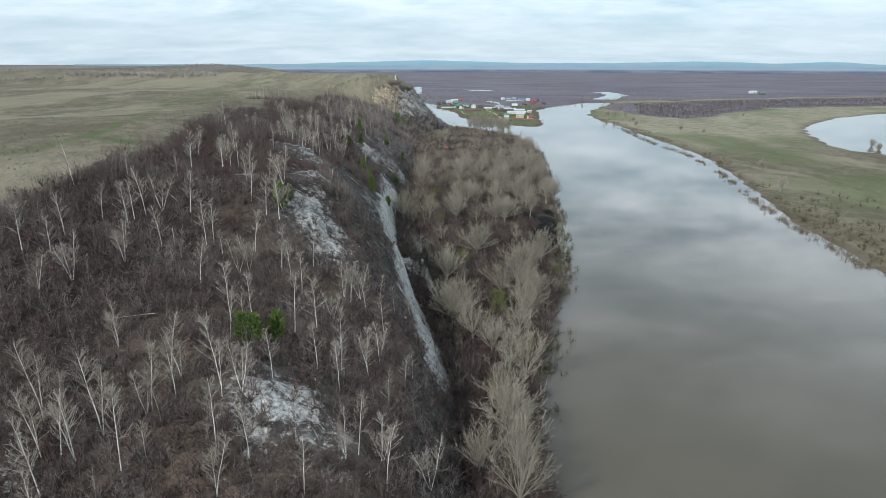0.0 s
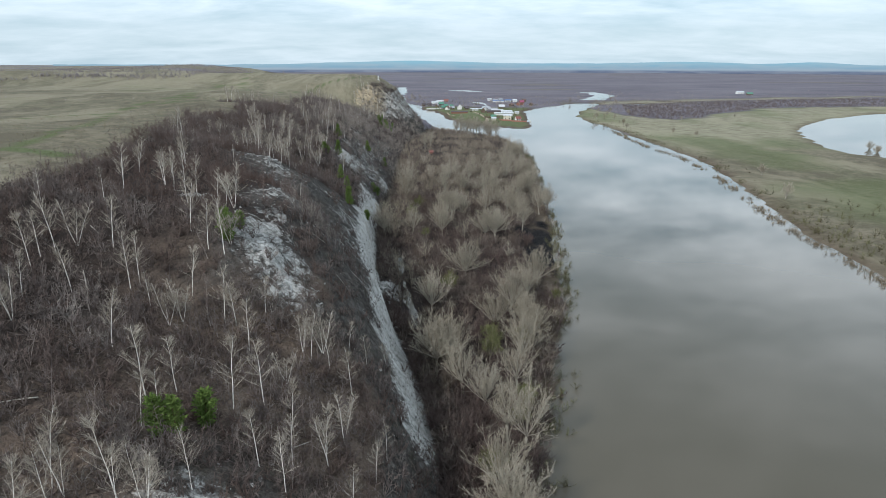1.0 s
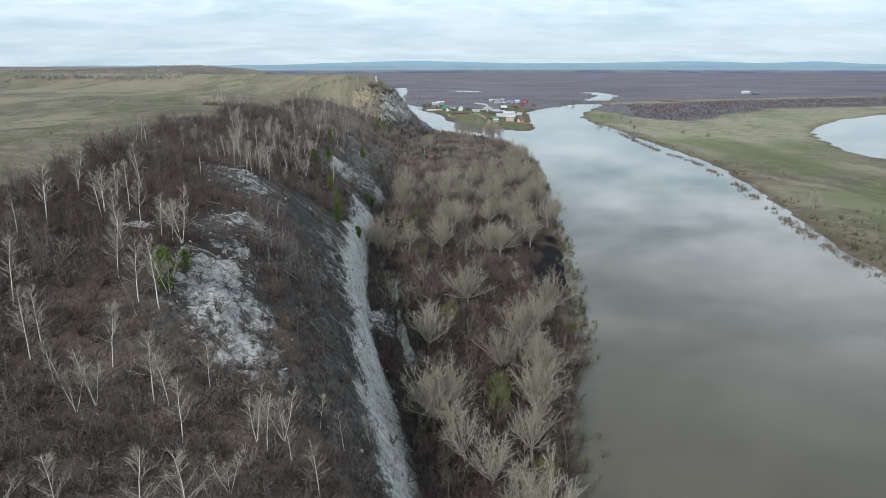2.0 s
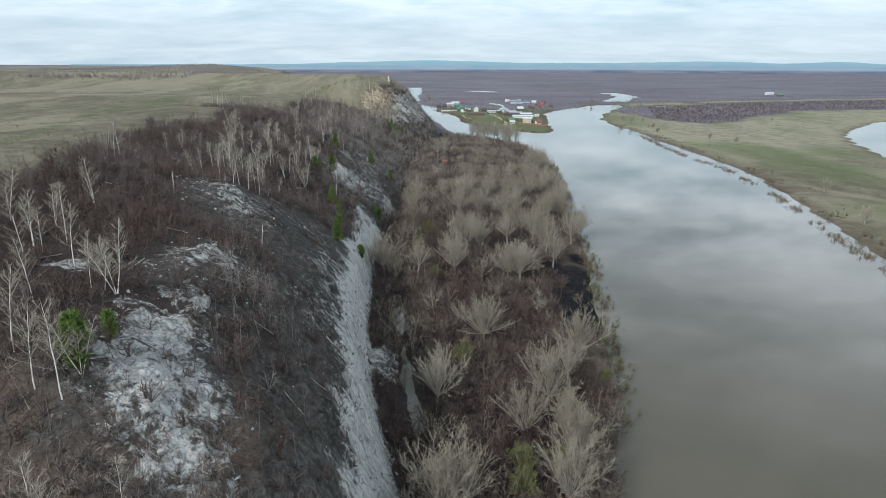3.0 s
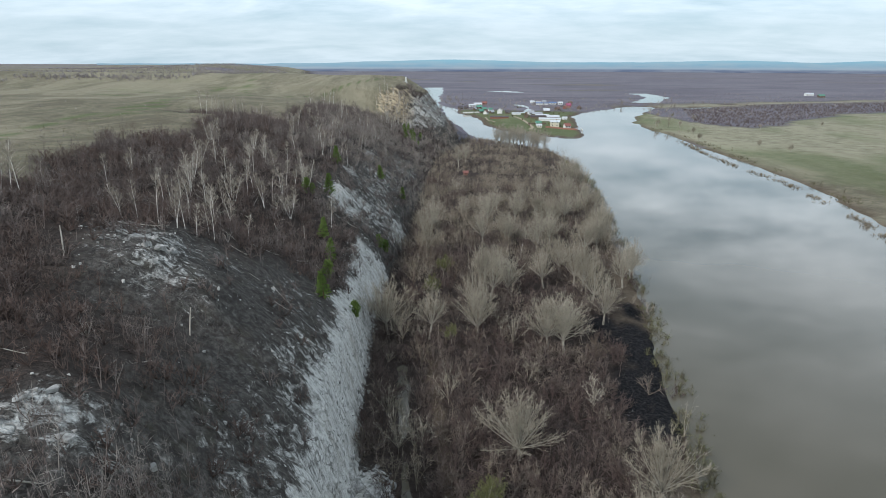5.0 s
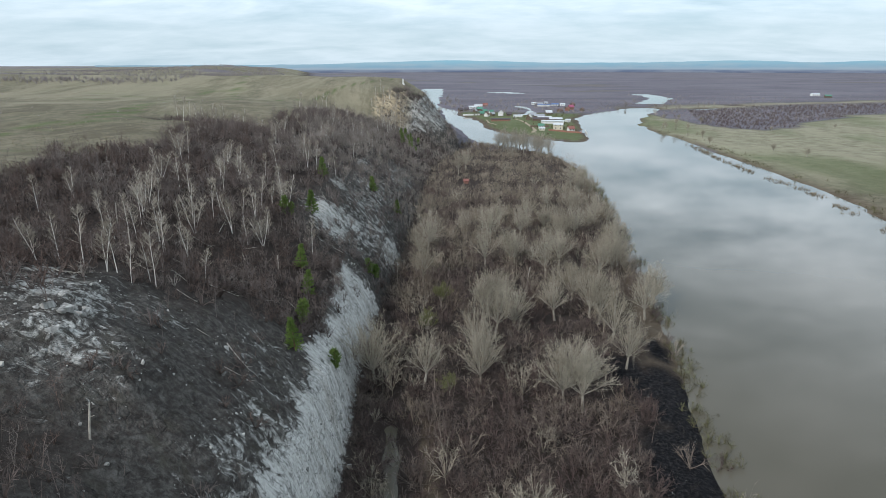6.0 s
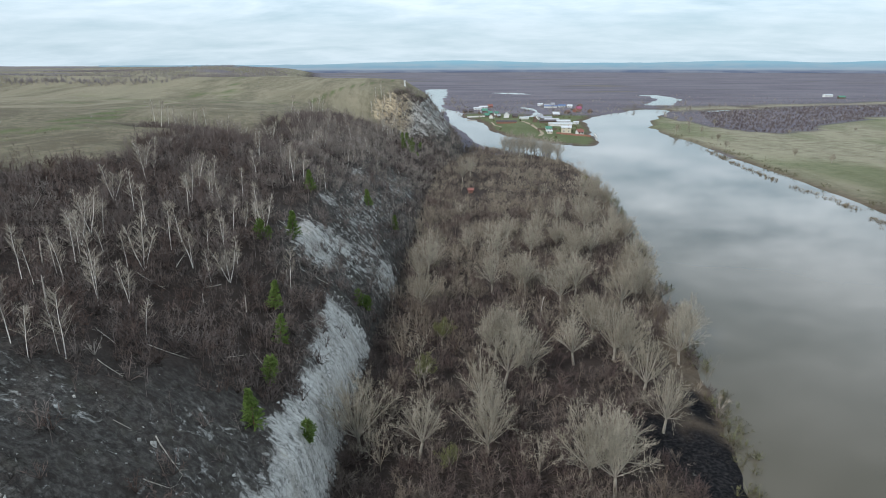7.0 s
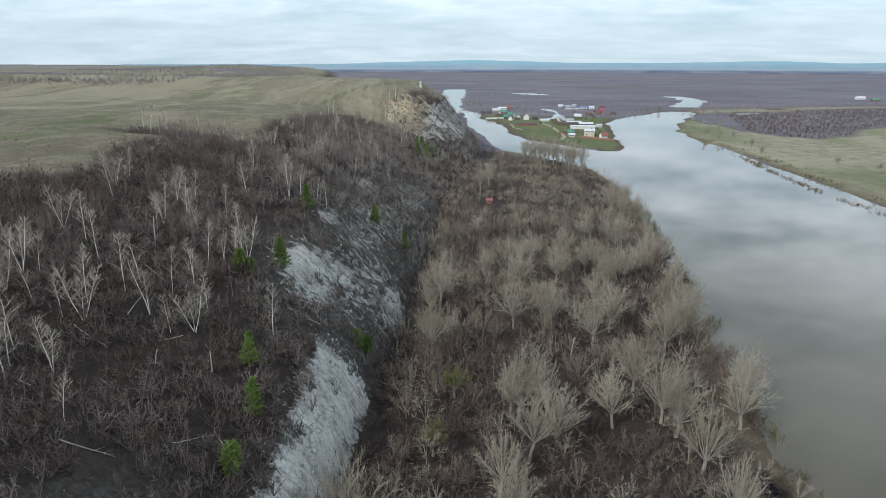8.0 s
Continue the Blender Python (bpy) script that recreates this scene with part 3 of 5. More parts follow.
def birch_shape(seed, stems, height):
    """White slender stems, thin ascending branches."""
    rng = np.random.RandomState(seed)
    trunk, crown = Wood(), Wood()
    for s in range(stems):
        h = height * rng.uniform(0.75, 1.0) if s else height
        az = rng.uniform(0, 6.28)
        stem = grow(np.array([0.0, 0, -0.5]), way(az, radians(rng.uniform(74, 85) if stems > 1 else 87)), h, 7, 0.05, 0.05, rng)
        trunk.tube(stem, [h * 0.0082 * (1 - 0.86 * k / 7) for k in range(8)], 5)
        for _ in range(26):
            t = rng.uniform(0.32, 0.98)
            p, d = along(stem, t)
            reach = (1.05 - t) * h * 0.36 + 0.35
            branch = grow(p, unit(way(rng.uniform(0, 6.28), radians(rng.uniform(25, 60)))), reach, 2, 0.12, 0.08, rng)
            crown.tube(branch, [0.026, 0.016, 0.006], 3)
            for _ in range(16):
                q, bd = along(branch, rng.uniform(0.2, 1.0))
                tip = q + unit(bd + rng.normal(0, 0.45, 3) + (0, 0, 0.15)) * rng.uniform(0.35, 1.0)
                crown.twig(q, tip, 0.030, rng.normal(0, 1, 3))
    return trunk, crown


def willow_shape(seed, height, spread, limbs, bare=1.0, twigs=19, low=30):
    """Rounded pale crown: limbs fan out to a dome and break into fine twigs."""
    rng = np.random.RandomState(seed)
    trunk, crown = Wood(), Wood()
    fork = height * rng.uniform(0.18, 0.28)
    base = grow(np.array([0.0, 0, -0.5]), np.array([0.05, 0.03, 1.0]), fork + 0.5, 2, 0.0, 0.05, rng)
    trunk.tube(base, [0.34, 0.27, 0.22], 7)
    squeeze = rng.uniform(0.8, 1.15)
    limbs = int(1.5 * limbs)
    for k in range(limbs):
        az = 2.4 * k + rng.uniform(-0.4, 0.4)
        el = radians(low + (88 - low) * ((k + rng.uniform(0, 1)) / limbs) ** 0.8)
        across = spread * (squeeze if math.cos(az) > 0 else 1.0)
        length = 1 / math.hypot(math.cos(el) / across, math.sin(el) / (height - fork)) * rng.uniform(0.72, 0.98)
        limb = grow(base[-1], way(az, el), length, 4, 0.06, 0.055, rng)
        trunk.tube(limb, [0.10, 0.07, 0.048, 0.028, 0.012], 4)
        for _ in range(13):
            t = rng.uniform(0.22, 1.0)
            p, d = along(limb, t)
            branch = grow(p, unit(d + rng.normal(0, 0.52, 3) + (0, 0, 0.16)), (1.2 - 0.75 * t) * height * 0.27, 1, 0.10, 0.10, rng)
            crown.tube(branch, [0.020, 0.007], 3)
            for _ in range(twigs):
                q, bd = along(branch, rng.uniform(0.1, 1.0))
                tip = q + unit(bd + rng.normal(0, 0.62, 3) + (0, 0, 0.15)) * rng.uniform(0.25, 0.80) * bare
                crown.twig(q, tip, 0.038, rng.normal(0, 1, 3))
    return trunk, crown


def conifer_shape(seed, height, kind):
    """A pointed fir in tiers, or a rounder pine with clumps of needles."""
    rng = np.random.RandomState(seed)
    trunk, crown = Wood(), Wood()
    stem = grow(np.array([0.0, 0, -0.4]), np.array([0.03, 0.02, 1.0]), height + 0.4, 5, 0.02, 0.03, rng)
    trunk.tube(stem, [height * 0.020 * (1 - 0.9 * k / 5) for k in range(6)], 6)
    tiers = int(height * 3.2)
    for k in range(tiers):
        t = 0.14 + 0.85 * k / tiers
        reach = (height * 0.34 * (1 - t) + 0.2) if kind == "fir" else height * 0.32 * math.sqrt(max(0.05, 1 - abs(t - 0.55) / 0.5))
        p, _ = along(stem, t)
        for b in range(8):
            az, el = rng.uniform(0, 6.28), radians(rng.uniform(-14, 18) if kind == "fir" else rng.uniform(0, 50))
            branch = grow(p, way(az, el), reach * rng.uniform(0.7, 1.1), 2, 0.04, 0.06, rng)
            crown.tube(branch, [0.03, 0.02, 0.006], 3)
            for _ in range(15):
                q, bd = along(branch, rng.uniform(0.15, 1.0))
                tip = q + unit(bd + rng.normal(0, 0.65, 3)) * rng.uniform(0.25, 0.55)
                crown.twig(q, tip, 0.20, rng.normal(0, 1, 3))
    return trunk, crown


def leafy_shape(seed, height, spread):
    """A low willow with its first thin green leaves."""
    rng = np.random.RandomState(seed)
    trunk, crown = willow_shape(seed, height, spread, 9, 0.7)
    v, _ = crown.arrays()
    for _ in range(1500):
        c = v[rng.randint(len(v))] + rng.normal(0, 0.22, 3)
        crown.twig(c, c + unit(rng.normal(0, 1, 3) + (0, 0, 0.3)) * 0.3, 0.13, rng.normal(0, 1, 3))
    return trunk, crown


def bark_material(name, low, high, scale=6.0):
    k = Mat(name, 0.85, 0, 0.2)
    tone = k.noise(scale, 5, 0.6, (1, 1, 0.35))
    c = k.mix(k.ramp(tone, (0.35, 0.0), (0.65, 1.0)), low, high)
    return k.colour(c).bump(tone, 0.4, 0.03).m


def birch_bark_material():
    k = Mat("birch_bark", 0.6, 0, 0.3)
    marks = k.noise(2.2, 4, 0.7, (1.5, 1.5, 3.5))
    return k.colour(k.mix(k.ramp(marks, (0.58, 0.0), (0.66, 1.0)), (0.74, 0.71, 0.65), (0.11, 0.10, 0.09))).m


def twig_material(name, low, high):
    k = Mat(name, 0.9, 0, 0.15)
    c = k.mix(k.object_random(), low, high)
    return k.colour(k.mix(k.ramp(k.island(), (0.0, 0.0), (1.0, 0.55)), c, tuple(0.45 * a for a in low))).m


def thicket_material(name, *stops, spread=0.6):
    """Colour by each plant's tone attribute, varied from twig to twig."""
    k = Mat(name, 0.95, 0, 0.1)
    c = k.ramp(k.attr("tone"), *stops)
    return k.colour(k.mix(k.ramp(k.island(), (0.0, 0.0), (1.0, spread)), c, (0.05, 0.042, 0.038))).m


BIRCH_BARK = birch_bark_material()
BIRCH_TWIG = twig_material("birch_twigs", (0.31, 0.27, 0.22), (0.47, 0.42, 0.35))
WILLOW_BARK = bark_material("willow_bark", (0.22, 0.195, 0.16), (0.38, 0.345, 0.285))
WILLOW_TWIG = twig_material("willow_twigs", (0.295, 0.26, 0.20), (0.435, 0.39, 0.312))
PINE_BARK = bark_material("pine_bark", (0.10, 0.06, 0.04), (0.20, 0.12, 0.08))
NEEDLES = twig_material("needles", (0.115, 0.175, 0.040), (0.175, 0.235, 0.065))
LEAVES = twig_material("young_leaves", (0.145, 0.145, 0.062), (0.20, 0.20, 0.095))


def part(name, mesh, material, parent, label=""):
    if not mesh.materials:
        mesh.materials.append(material)
    ob = new(name, mesh)
    ob.parent = parent
    return tagged(ob, label)


def tree_thing(name, shape, bark, twig, label, category, group):
    trunk, crown = shape
    root = tagged(new(name), label, category, group)
    part("trunk", mesh_from("trunk", *trunk.arrays(), (), True), bark, root)
    part("crown", mesh_from("crown", *crown.arrays()), twig, root)
    return root


def stand(x, y, turn, size, lean=0.0):
    """The pose of a plant rooted in the ground at x, y."""
    z = float(land_height(np.array([x]), np.array([y]))[0])
    return pose(x, y, z, lean, 0, turn) @ Matrix.Diagonal((size, size, size, 1))


def plant(kinds, spots, sizes, seed, lean=3.0):
    """Places copies of the given trees; the first of each kind goes to the first spots."""
    rng = np.random.RandomState(seed)
    for k, (x, y) in enumerate(spots):
        tree = kinds[rng.randint(len(kinds))]
        m = stand(x, y, rng.uniform(0, 360), rng.uniform(*sizes), rng.uniform(-lean, lean))
        if not tree.get("set"):
            tree.matrix_basis = m
            tree["set"] = 1
        else:
            scale0 = tree.scale.copy()
            tree.scale = (1, 1, 1)
            copy_thing(tree, m)
            tree.scale = scale0


# ---------------------------------------------------------------- birches
BIRCHES = [tree_thing("birch_tree", birch_shape(100 + k, (1, 1, 2, 1, 3, 1)[k], 8.5), BIRCH_BARK, BIRCH_TWIG,
                      ("slender white-barked birch, leafless, on the brown hillside", "slender white-barked birch, leafless, on the brown hillside",
                       "twin-stemmed leafless white birch on the slope", "slender white-barked birch, leafless, on the brown hillside",
                       "clump of leafless white birch stems from one root", "slender white-barked birch, leafless, on the brown hillside")[k], "birch", "birches on the hillside")
           for k in range(6)]
PALE_GROUP = ((-45.4, 61.3), (-41.2, 60.8), (-43.3, 61.5), (-35.6, 59.8), (-39, 63), (-47, 65), (-43, 57))
SPUR_BIRCHES = ((-22, 84.6), (-26.8, 77.6), (-29.8, 81.3), (-27.9, 84.3), (-19.2, 87.4), (-17, 77), (-13.6, 74),
                (-9.7, 86.2), (-10.8, 81.6), (-10.4, 97.6), (-33.7, 70.2), (-34.4, 65.7), (-31.9, 69), (-27.1, 68.9), (-25.3, 61.6), (-23.9, 57), (-14.5, 57.4), (-9.8, 64.6),
                (-7.3, 66.1), (-6.4, 63.4), (-1.4, 68.6))
SOUTH_BIRCHES = ((-28.2, 101.4), (-26.7, 101.4), (-24, 97.7), (-17.4, 100.5), (-16.2, 99.9), (-15, 102), (-13.7, 99.9), (-33, 99.2), (-40.2, 103.4), (-41.2, 102.6), (-54, 102.2),
                 (-52.8, 106.1), (-50.5, 107.5), (-45.7, 108), (-47.5, 139.5), (-47.6, 134.7), (-42.7, 132.9), (-50.2, 137.1), (-30.2, 109.5), (-32.6, 109.8), (-36.2, 112.9),
                 (-60.9, 85.6), (-67.5, 110.6), (-55.4, 79.5), (-59, 92.8), (-58.8, 103), (-53.1, 127.3))
RIM_BIRCHES = ((-55, 159.3), (-72, 196.9), (-73.3, 196.5), (-70.5, 196.8), (-51.9, 144.3), (-48.1, 132.4), (-50.2, 137.2), (-36.4, 125.4), (-33.5, 125.1), (-58.9, 145.5),
               (-58.9, 225.8), (-54.7, 227.7), (-50.5, 221.2), (-49.3, 226.3), (-73.2, 277.1), (-64.9, 284.4), (-62.5, 287.9), (-48.1, 256.8), (-43.3, 251), (-44.7, 265.7), (-78.2, 285.8), (-73, 233.2))
MIDDLE_BIRCHES = ((-55.8, 199.1), (-55.2, 202.4), (-51.1, 201.3), (-48, 201.2), (-46.8, 201.6), (-44.5, 200.7), (-43.9, 204.2), (-43.1, 203.9), (-60.1, 220.7), (-58.4, 220.5),
                  (-56.4, 223.5), (-59.3, 230.4), (-58.1, 235.6), (-52.4, 224.2), (-54.8, 236), (-52.8, 237.1), (-53, 246.5), (-48.4, 244.4), (-44.9, 243.1), (-42.6, 245.3),
                  (-60.2, 268.8), (-59.8, 278.4), (-63.2, 254), (-46.8, 272.7), (-44.8, 270.4), (-54.4, 272), (-48.9, 263.6), (-47.2, 265.8), (-35.2, 255.5), (-59.7, 251.4),
                  (-61.5, 235.7), (-63.1, 240.7), (-61.9, 242.2), (-54.4, 240.4), (-53, 250.5), (-61.3, 272.9), (-48.9, 251.5), (-43.3, 219.4))
FAR_BIRCHES = ((-108.4, 349), (-107.2, 350), (-105, 351), (-102.5, 352), (-100, 352.5), (-97.2, 353), (-93, 354), (-88, 356), (-81.7, 412.5), (-91.1, 479.4), (-89.6, 486.5), (-88.4, 492.7),
               (-66.7, 427.4), (-67.4, 418.3), (-67.9, 460.6), (-50.1, 308.8), (-47.9, 310.1), (-54.3, 319.3), (-57.3, 436.3),
               (-57.4, 488.3), (-56.9, 503.3), (-57, 514), (-52.8, 506.6), (-52.2, 525.4), (-48.9, 524.4), (-46.1, 528.7), (-42.1, 531.7), (-52, 512.4), (-52.2, 493), (-40.3, 537.1),
               (-50.5, 519), (-54.5, 521), (-46, 521), (-43.7, 525.7), (-54.4, 528.3), (-58.1, 523.9),
               (-61, 530), (-63, 527), (-59.5, 533), (-57, 529), (-53.5, 530), (-51.5, 533), (-49, 530), (-47.5, 534), (-65, 532), (-62, 535), (-56.5, 535), (-54, 526), (-48, 524), (-67, 528), (-60, 522))
plant(BIRCHES, PALE_GROUP, (1.05, 1.35), 6, 5)
plant(BIRCHES, SPUR_BIRCHES, (0.8, 1.15), 1, 4)
scatter = np.random.RandomState(9)
plant(BIRCHES, [(float(a), float(b)) for a, b in zip(scatter.uniform(-62, -4, 44), scatter.uniform(50, 128, 44))], (0.55, 0.95), 8, 4)
plant(BIRCHES, [(float(a), float(b)) for a, b in zip(scatter.uniform(-80, -40, 36), scatter.uniform(215, 440, 36))], (0.6, 1.0), 10, 4)
plant(BIRCHES, SOUTH_BIRCHES, (0.75, 1.1), 2, 4)
plant(BIRCHES, RIM_BIRCHES, (0.75, 1.1), 3, 4)
plant(BIRCHES, MIDDLE_BIRCHES, (0.7, 1.1), 4, 4)
plant(BIRCHES, FAR_BIRCHES, (0.9, 1.35), 5, 3)

# ---------------------------------------------------------------- pale trees of the flood plain
WILLOWS = [tree_thing("willow_tree", willow_shape(200 + k, 12.0 + 1.0 * (k % 3), (6.2, 8.2, 5.2, 7.2, 4.6)[k], (12, 15, 10, 14, 9)[k]), WILLOW_BARK, WILLOW_TWIG,
                      ("broad leafless willow with pale grey-beige twigs beside the river", "wide-spreading leafless willow with pale up-swept limbs",
                       "leafless willow with pale twigs among dark scrub", "broad leafless willow with pale grey-beige twigs beside the river",
                       "narrow leafless willow with pale twigs among dark scrub")[k], "willow", "willows on the flood plain") for k in range(5)]
NEAR_WILLOWS = ((18, 133), (16, 121.5), (20.5, 151), (14.8, 105), (6, 121), (24, 168), (9.1, 114.9), (12.5, 108), (9.8, 93.5), (10.4, 84.7), (11.7, 78.3), (6.1, 77.5), (9.9, 70), (21, 146), (14, 150), (0.2, 134.5), (4.1, 132.3),
                (3.3, 262.4), (11.7, 300.9), (4.4, 298.4), (10.4, 254.8), (5.7, 249.9), (20.3, 261), (28.8, 263.3), (31, 248.8), (40.9, 295.7), (41.8, 263.2), (21.2, 290.7), (1.4, 241.9),
                (27, 343.8), (31.3, 334.5), (47.2, 399.8), (-15.8, 304.6), (20.4, 221), (2.5, 229.8), (-8, 227.7), (-17.3, 229.5), (26, 273.8), (47.7, 275.8), (7.6, 264.4), (18.5, 158.9), (-0.3, 158.3))
FAR_WILLOWS = ((3, 236), (30.2, 259.7), (31.8, 238.1), (4.2, 261.5), (13, 300), (6.5, 324.8), (28.9, 326.8), (35.5, 331.9), (42.9, 316.7), (43.8, 302.7), (46, 272.9), (-14, 312),
               (-13, 285), (-3, 332.4), (16.2, 329.7), (25.7, 340.3), (42.2, 341.2), (50, 350), (-5, 473), (-8.7, 458), (43.7, 383), (39.5, 387), (46.3, 352), (49.8, 333),
               (24, 312), (36, 290), (26, 300), (38, 362), (30, 376), (52, 402), (47, 420), (55, 436), (20, 355), (10, 346))
TALL_ROW = ((19.9, 556), (25.5, 560), (30.5, 556.6), (35.2, 551), (39.8, 544.6), (44.5, 541), (48.1, 530), (22, 550), (28, 548), (33, 544), (41, 536), (16, 560))
BIG_WILLOWS = ((20.6, 226), (28, 176.2), (20.6, 142.1), (17.5, 223.5), (1.1, 131), (10.5, 88))
GREAT = [tree_thing("willow_tree", willow_shape(230 + k, 12.0, 8.8, 19, 1.0, 22, 16), WILLOW_BARK, WILLOW_TWIG, "great old leafless willow with a wide pale crown", "willow", "willows on the flood plain") for k in range(2)]
OLD = [tree_thing("willow_tree", willow_shape(236, 11.0, 9.5, 24, 1.0, 21, 6), WILLOW_BARK, WILLOW_TWIG, "great old leafless willow with a wide domed pale crown", "willow", "willows on the flood plain")]
plant(OLD, ((9, 185.5),), (0.95, 1.0), 16, 2)
plant(GREAT, BIG_WILLOWS, (0.85, 1.05), 15, 3)
plant(WILLOWS, NEAR_WILLOWS, (0.78, 1.12), 11, 4)
SPARE = [tree_thing("willow_tree", willow_shape(220 + k, 12.0 + k, 5.0 + 0.7 * k, 12 + k, 1.35, 12), WILLOW_BARK, WILLOW_TWIG, "leafless willow with pale twigs in the flood plain wood", "willow", "willows on the flood plain") for k in range(3)]
plant(SPARE, FAR_WILLOWS, (0.75, 1.1), 12, 4)
plant(SPARE, TALL_ROW, (1.05, 1.3), 13, 2)
LEAFY = [tree_thing("willow_tree", leafy_shape(240 + k, 7.5, 4.0), WILLOW_BARK, LEAVES, "low willow in first yellow-green leaf above the bank", "willow", "willows coming into leaf") for k in range(2)]
plant(LEAFY, ((11.8, 134.5), (12.6, 138.8), (16.9, 116.6), (19.2, 141), (15, 110.5), (9.5, 97), (4, 172), (-9, 250), (-3, 226), (31, 168), (-7, 268), (57, 445), (54, 462)), (0.55, 0.95), 14)

# ---------------------------------------------------------------- conifers
FIRS = [tree_thing("fir_tree", conifer_shape(300 + k, 6.5, "fir"), PINE_BARK, NEEDLES, "young green conifer with tiered boughs on the cliff edge", "conifer", "conifers on the cliff") for k in range(3)]
PINES = [tree_thing("pine_tree", conifer_shape(310 + k, 4.6, "pine"), PINE_BARK, NEEDLES, "small bushy green pine rooted in chalk", "pine", "pines on the cliff") for k in range(3)]
plant(FIRS, ((-40, 274), (-34.8, 244.6), (-31.3, 236.6), (-26.9, 212.5), (-43.5, 508), (-42.8, 490), (-38.4, 491), (-27.1, 338), (-35, 337), (-44.9, 306.6), (-40, 497), (-45.5, 503)), (0.8, 1.05), 21, 2)
plant(PINES, ((-25.1, 77.2), (-23.2, 79.8), (-26.6, 76.4), (-30.3, 117.6), (-31.6, 114.2), (-30.6, 113), (-22.4, 219.9), (-29.2, 225), (-25.8, 272.6), (-24.4, 274.5), (-44, 264.5), (-42.6, 266),
              (-47.2, 511.5), (-34.8, 486), (-35.6, 510), (-41, 514), (-39, 505)), (0.65, 1.05), 22, 4)


# ---------------------------------------------------------------- scrub: countless bare bushes and saplings
def sapling_shape(seed, width):
    """Thin upright stem with fine side twigs, one metre tall."""
    rng = np.random.RandomState(seed)
    w = Wood()
    for _ in range(rng.randint(1, 3)):
        stem = grow(np.zeros(3), way(rng.uniform(0, 6.28), radians(rng.uniform(74, 88))), rng.uniform(0.8, 1.05), 3, 0.05, 0.08, rng)
        for a, b, s in zip(stem[:-1], stem[1:], (1.5, 1.1, 0.8)):
            w.twig(a, b + (b - a) * 0.5, width * s, rng.normal(0, 1, 3))
        for _ in range(10):
            p, d = along(stem, rng.uniform(0.25, 1.0))
            tip = p + unit(way(rng.uniform(0, 6.28), radians(rng.uniform(15, 65)))) * rng.uniform(0.12, 0.3)
            w.twig(p, tip, width * 0.6, rng.normal(0, 1, 3))
            for _ in range(2):
                q = p + (tip - p) * rng.uniform(0.3, 0.9)
                w.twig(q, q + unit(rng.normal(0, 0.6, 3) + (0, 0, 0.6)) * rng.uniform(0.06, 0.15), width * 0.45, rng.normal(0, 1, 3))
    return w.arrays()


def bush_shape(seed, width, twigs=7):
    """Many stems fanning from one root, one metre tall, with a domed shell of fine twigs."""
    rng = np.random.RandomState(seed)
    w = Wood()
    for _ in range(10):
        d = way(rng.uniform(0, 6.28), radians(rng.uniform(25, 88)))
        reach = rng.uniform(0.55, 0.8)
        w.twig(np.zeros(3), d * reach, width * 1.3, rng.normal(0, 1, 3))
        for _ in range(twigs):
            p = d * reach * rng.uniform(0.45, 1.0)
            w.twig(p, p + unit(d + rng.normal(0, 0.6, 3)) * rng.uniform(0.12, 0.30), width, rng.normal(0, 1, 3))
    return w.arrays()


def tuft_shape(seed, width):
    """A far-off tree crown: a rounded brush of coarse upright strokes, one metre tall."""
    rng = np.random.RandomState(seed)
    w = Wood()
    for _ in range(12):
        a = np.array([*rng.normal(0, 0.10, 2), rng.uniform(0.0, 0.35)])
        d = way(rng.uniform(0, 6.28), radians(rng.uniform(30, 88)))
        w.twig(a, a + d * rng.uniform(0.45, 0.75), width, rng.normal(0, 1, 3))
    return w.arrays()


def stamp(name, shapes, x, y, z, size, tone, material, label, category, seed, flatten=None):
    """One mesh of all the plants given."""
    rng = np.random.RandomState(seed)
    pick = rng.randint(0, len(shapes), len(x))
    turn = rng.uniform(0, 2 * math.pi, len(x))
    flatten = np.ones(len(x)) if flatten is None else flatten
    allv, allf, allt, base = [], [], [], 0
    for k, (v, f) in enumerate(shapes):
        m = np.nonzero(pick == k)[0]
        if not len(m):
            continue
        c, s = np.cos(turn[m])[:, None], np.sin(turn[m])[:, None]
        wide = (size[m] * flatten[m])[:, None]
        px = (v[:, 0] * c - v[:, 1] * s) * wide + x[m][:, None]
        py = (v[:, 0] * s + v[:, 1] * c) * wide + y[m][:, None]
        pz = v[:, 2] * size[m][:, None] + z[m][:, None] - 0.1
        allv.append(np.stack([px, py, pz], -1).reshape(-1, 3))
        allf.append((f[None] + (np.arange(len(m)) * len(v))[:, None, None]).reshape(-1, 3) + base)
        allt.append(np.repeat(tone[m], len(v)))
        base += len(m) * len(v)
    me = mesh_from(name, np.concatenate(allv), np.concatenate(allf), [("tone", np.concatenate(allt))])
    me.materials.append(material)
    return tagged(new(name, me), label, category, kind="stuff")


def masks_at(x, y):
    z = land_height(x, y)
    sx, sy = (land_height(x + 0.5, y) - land_height(x - 0.5, y)), (land_height(x, y + 0.5) - land_height(x, y - 0.5))
    return z, zone_masks(x, y, z, np.hypot(sx, sy))


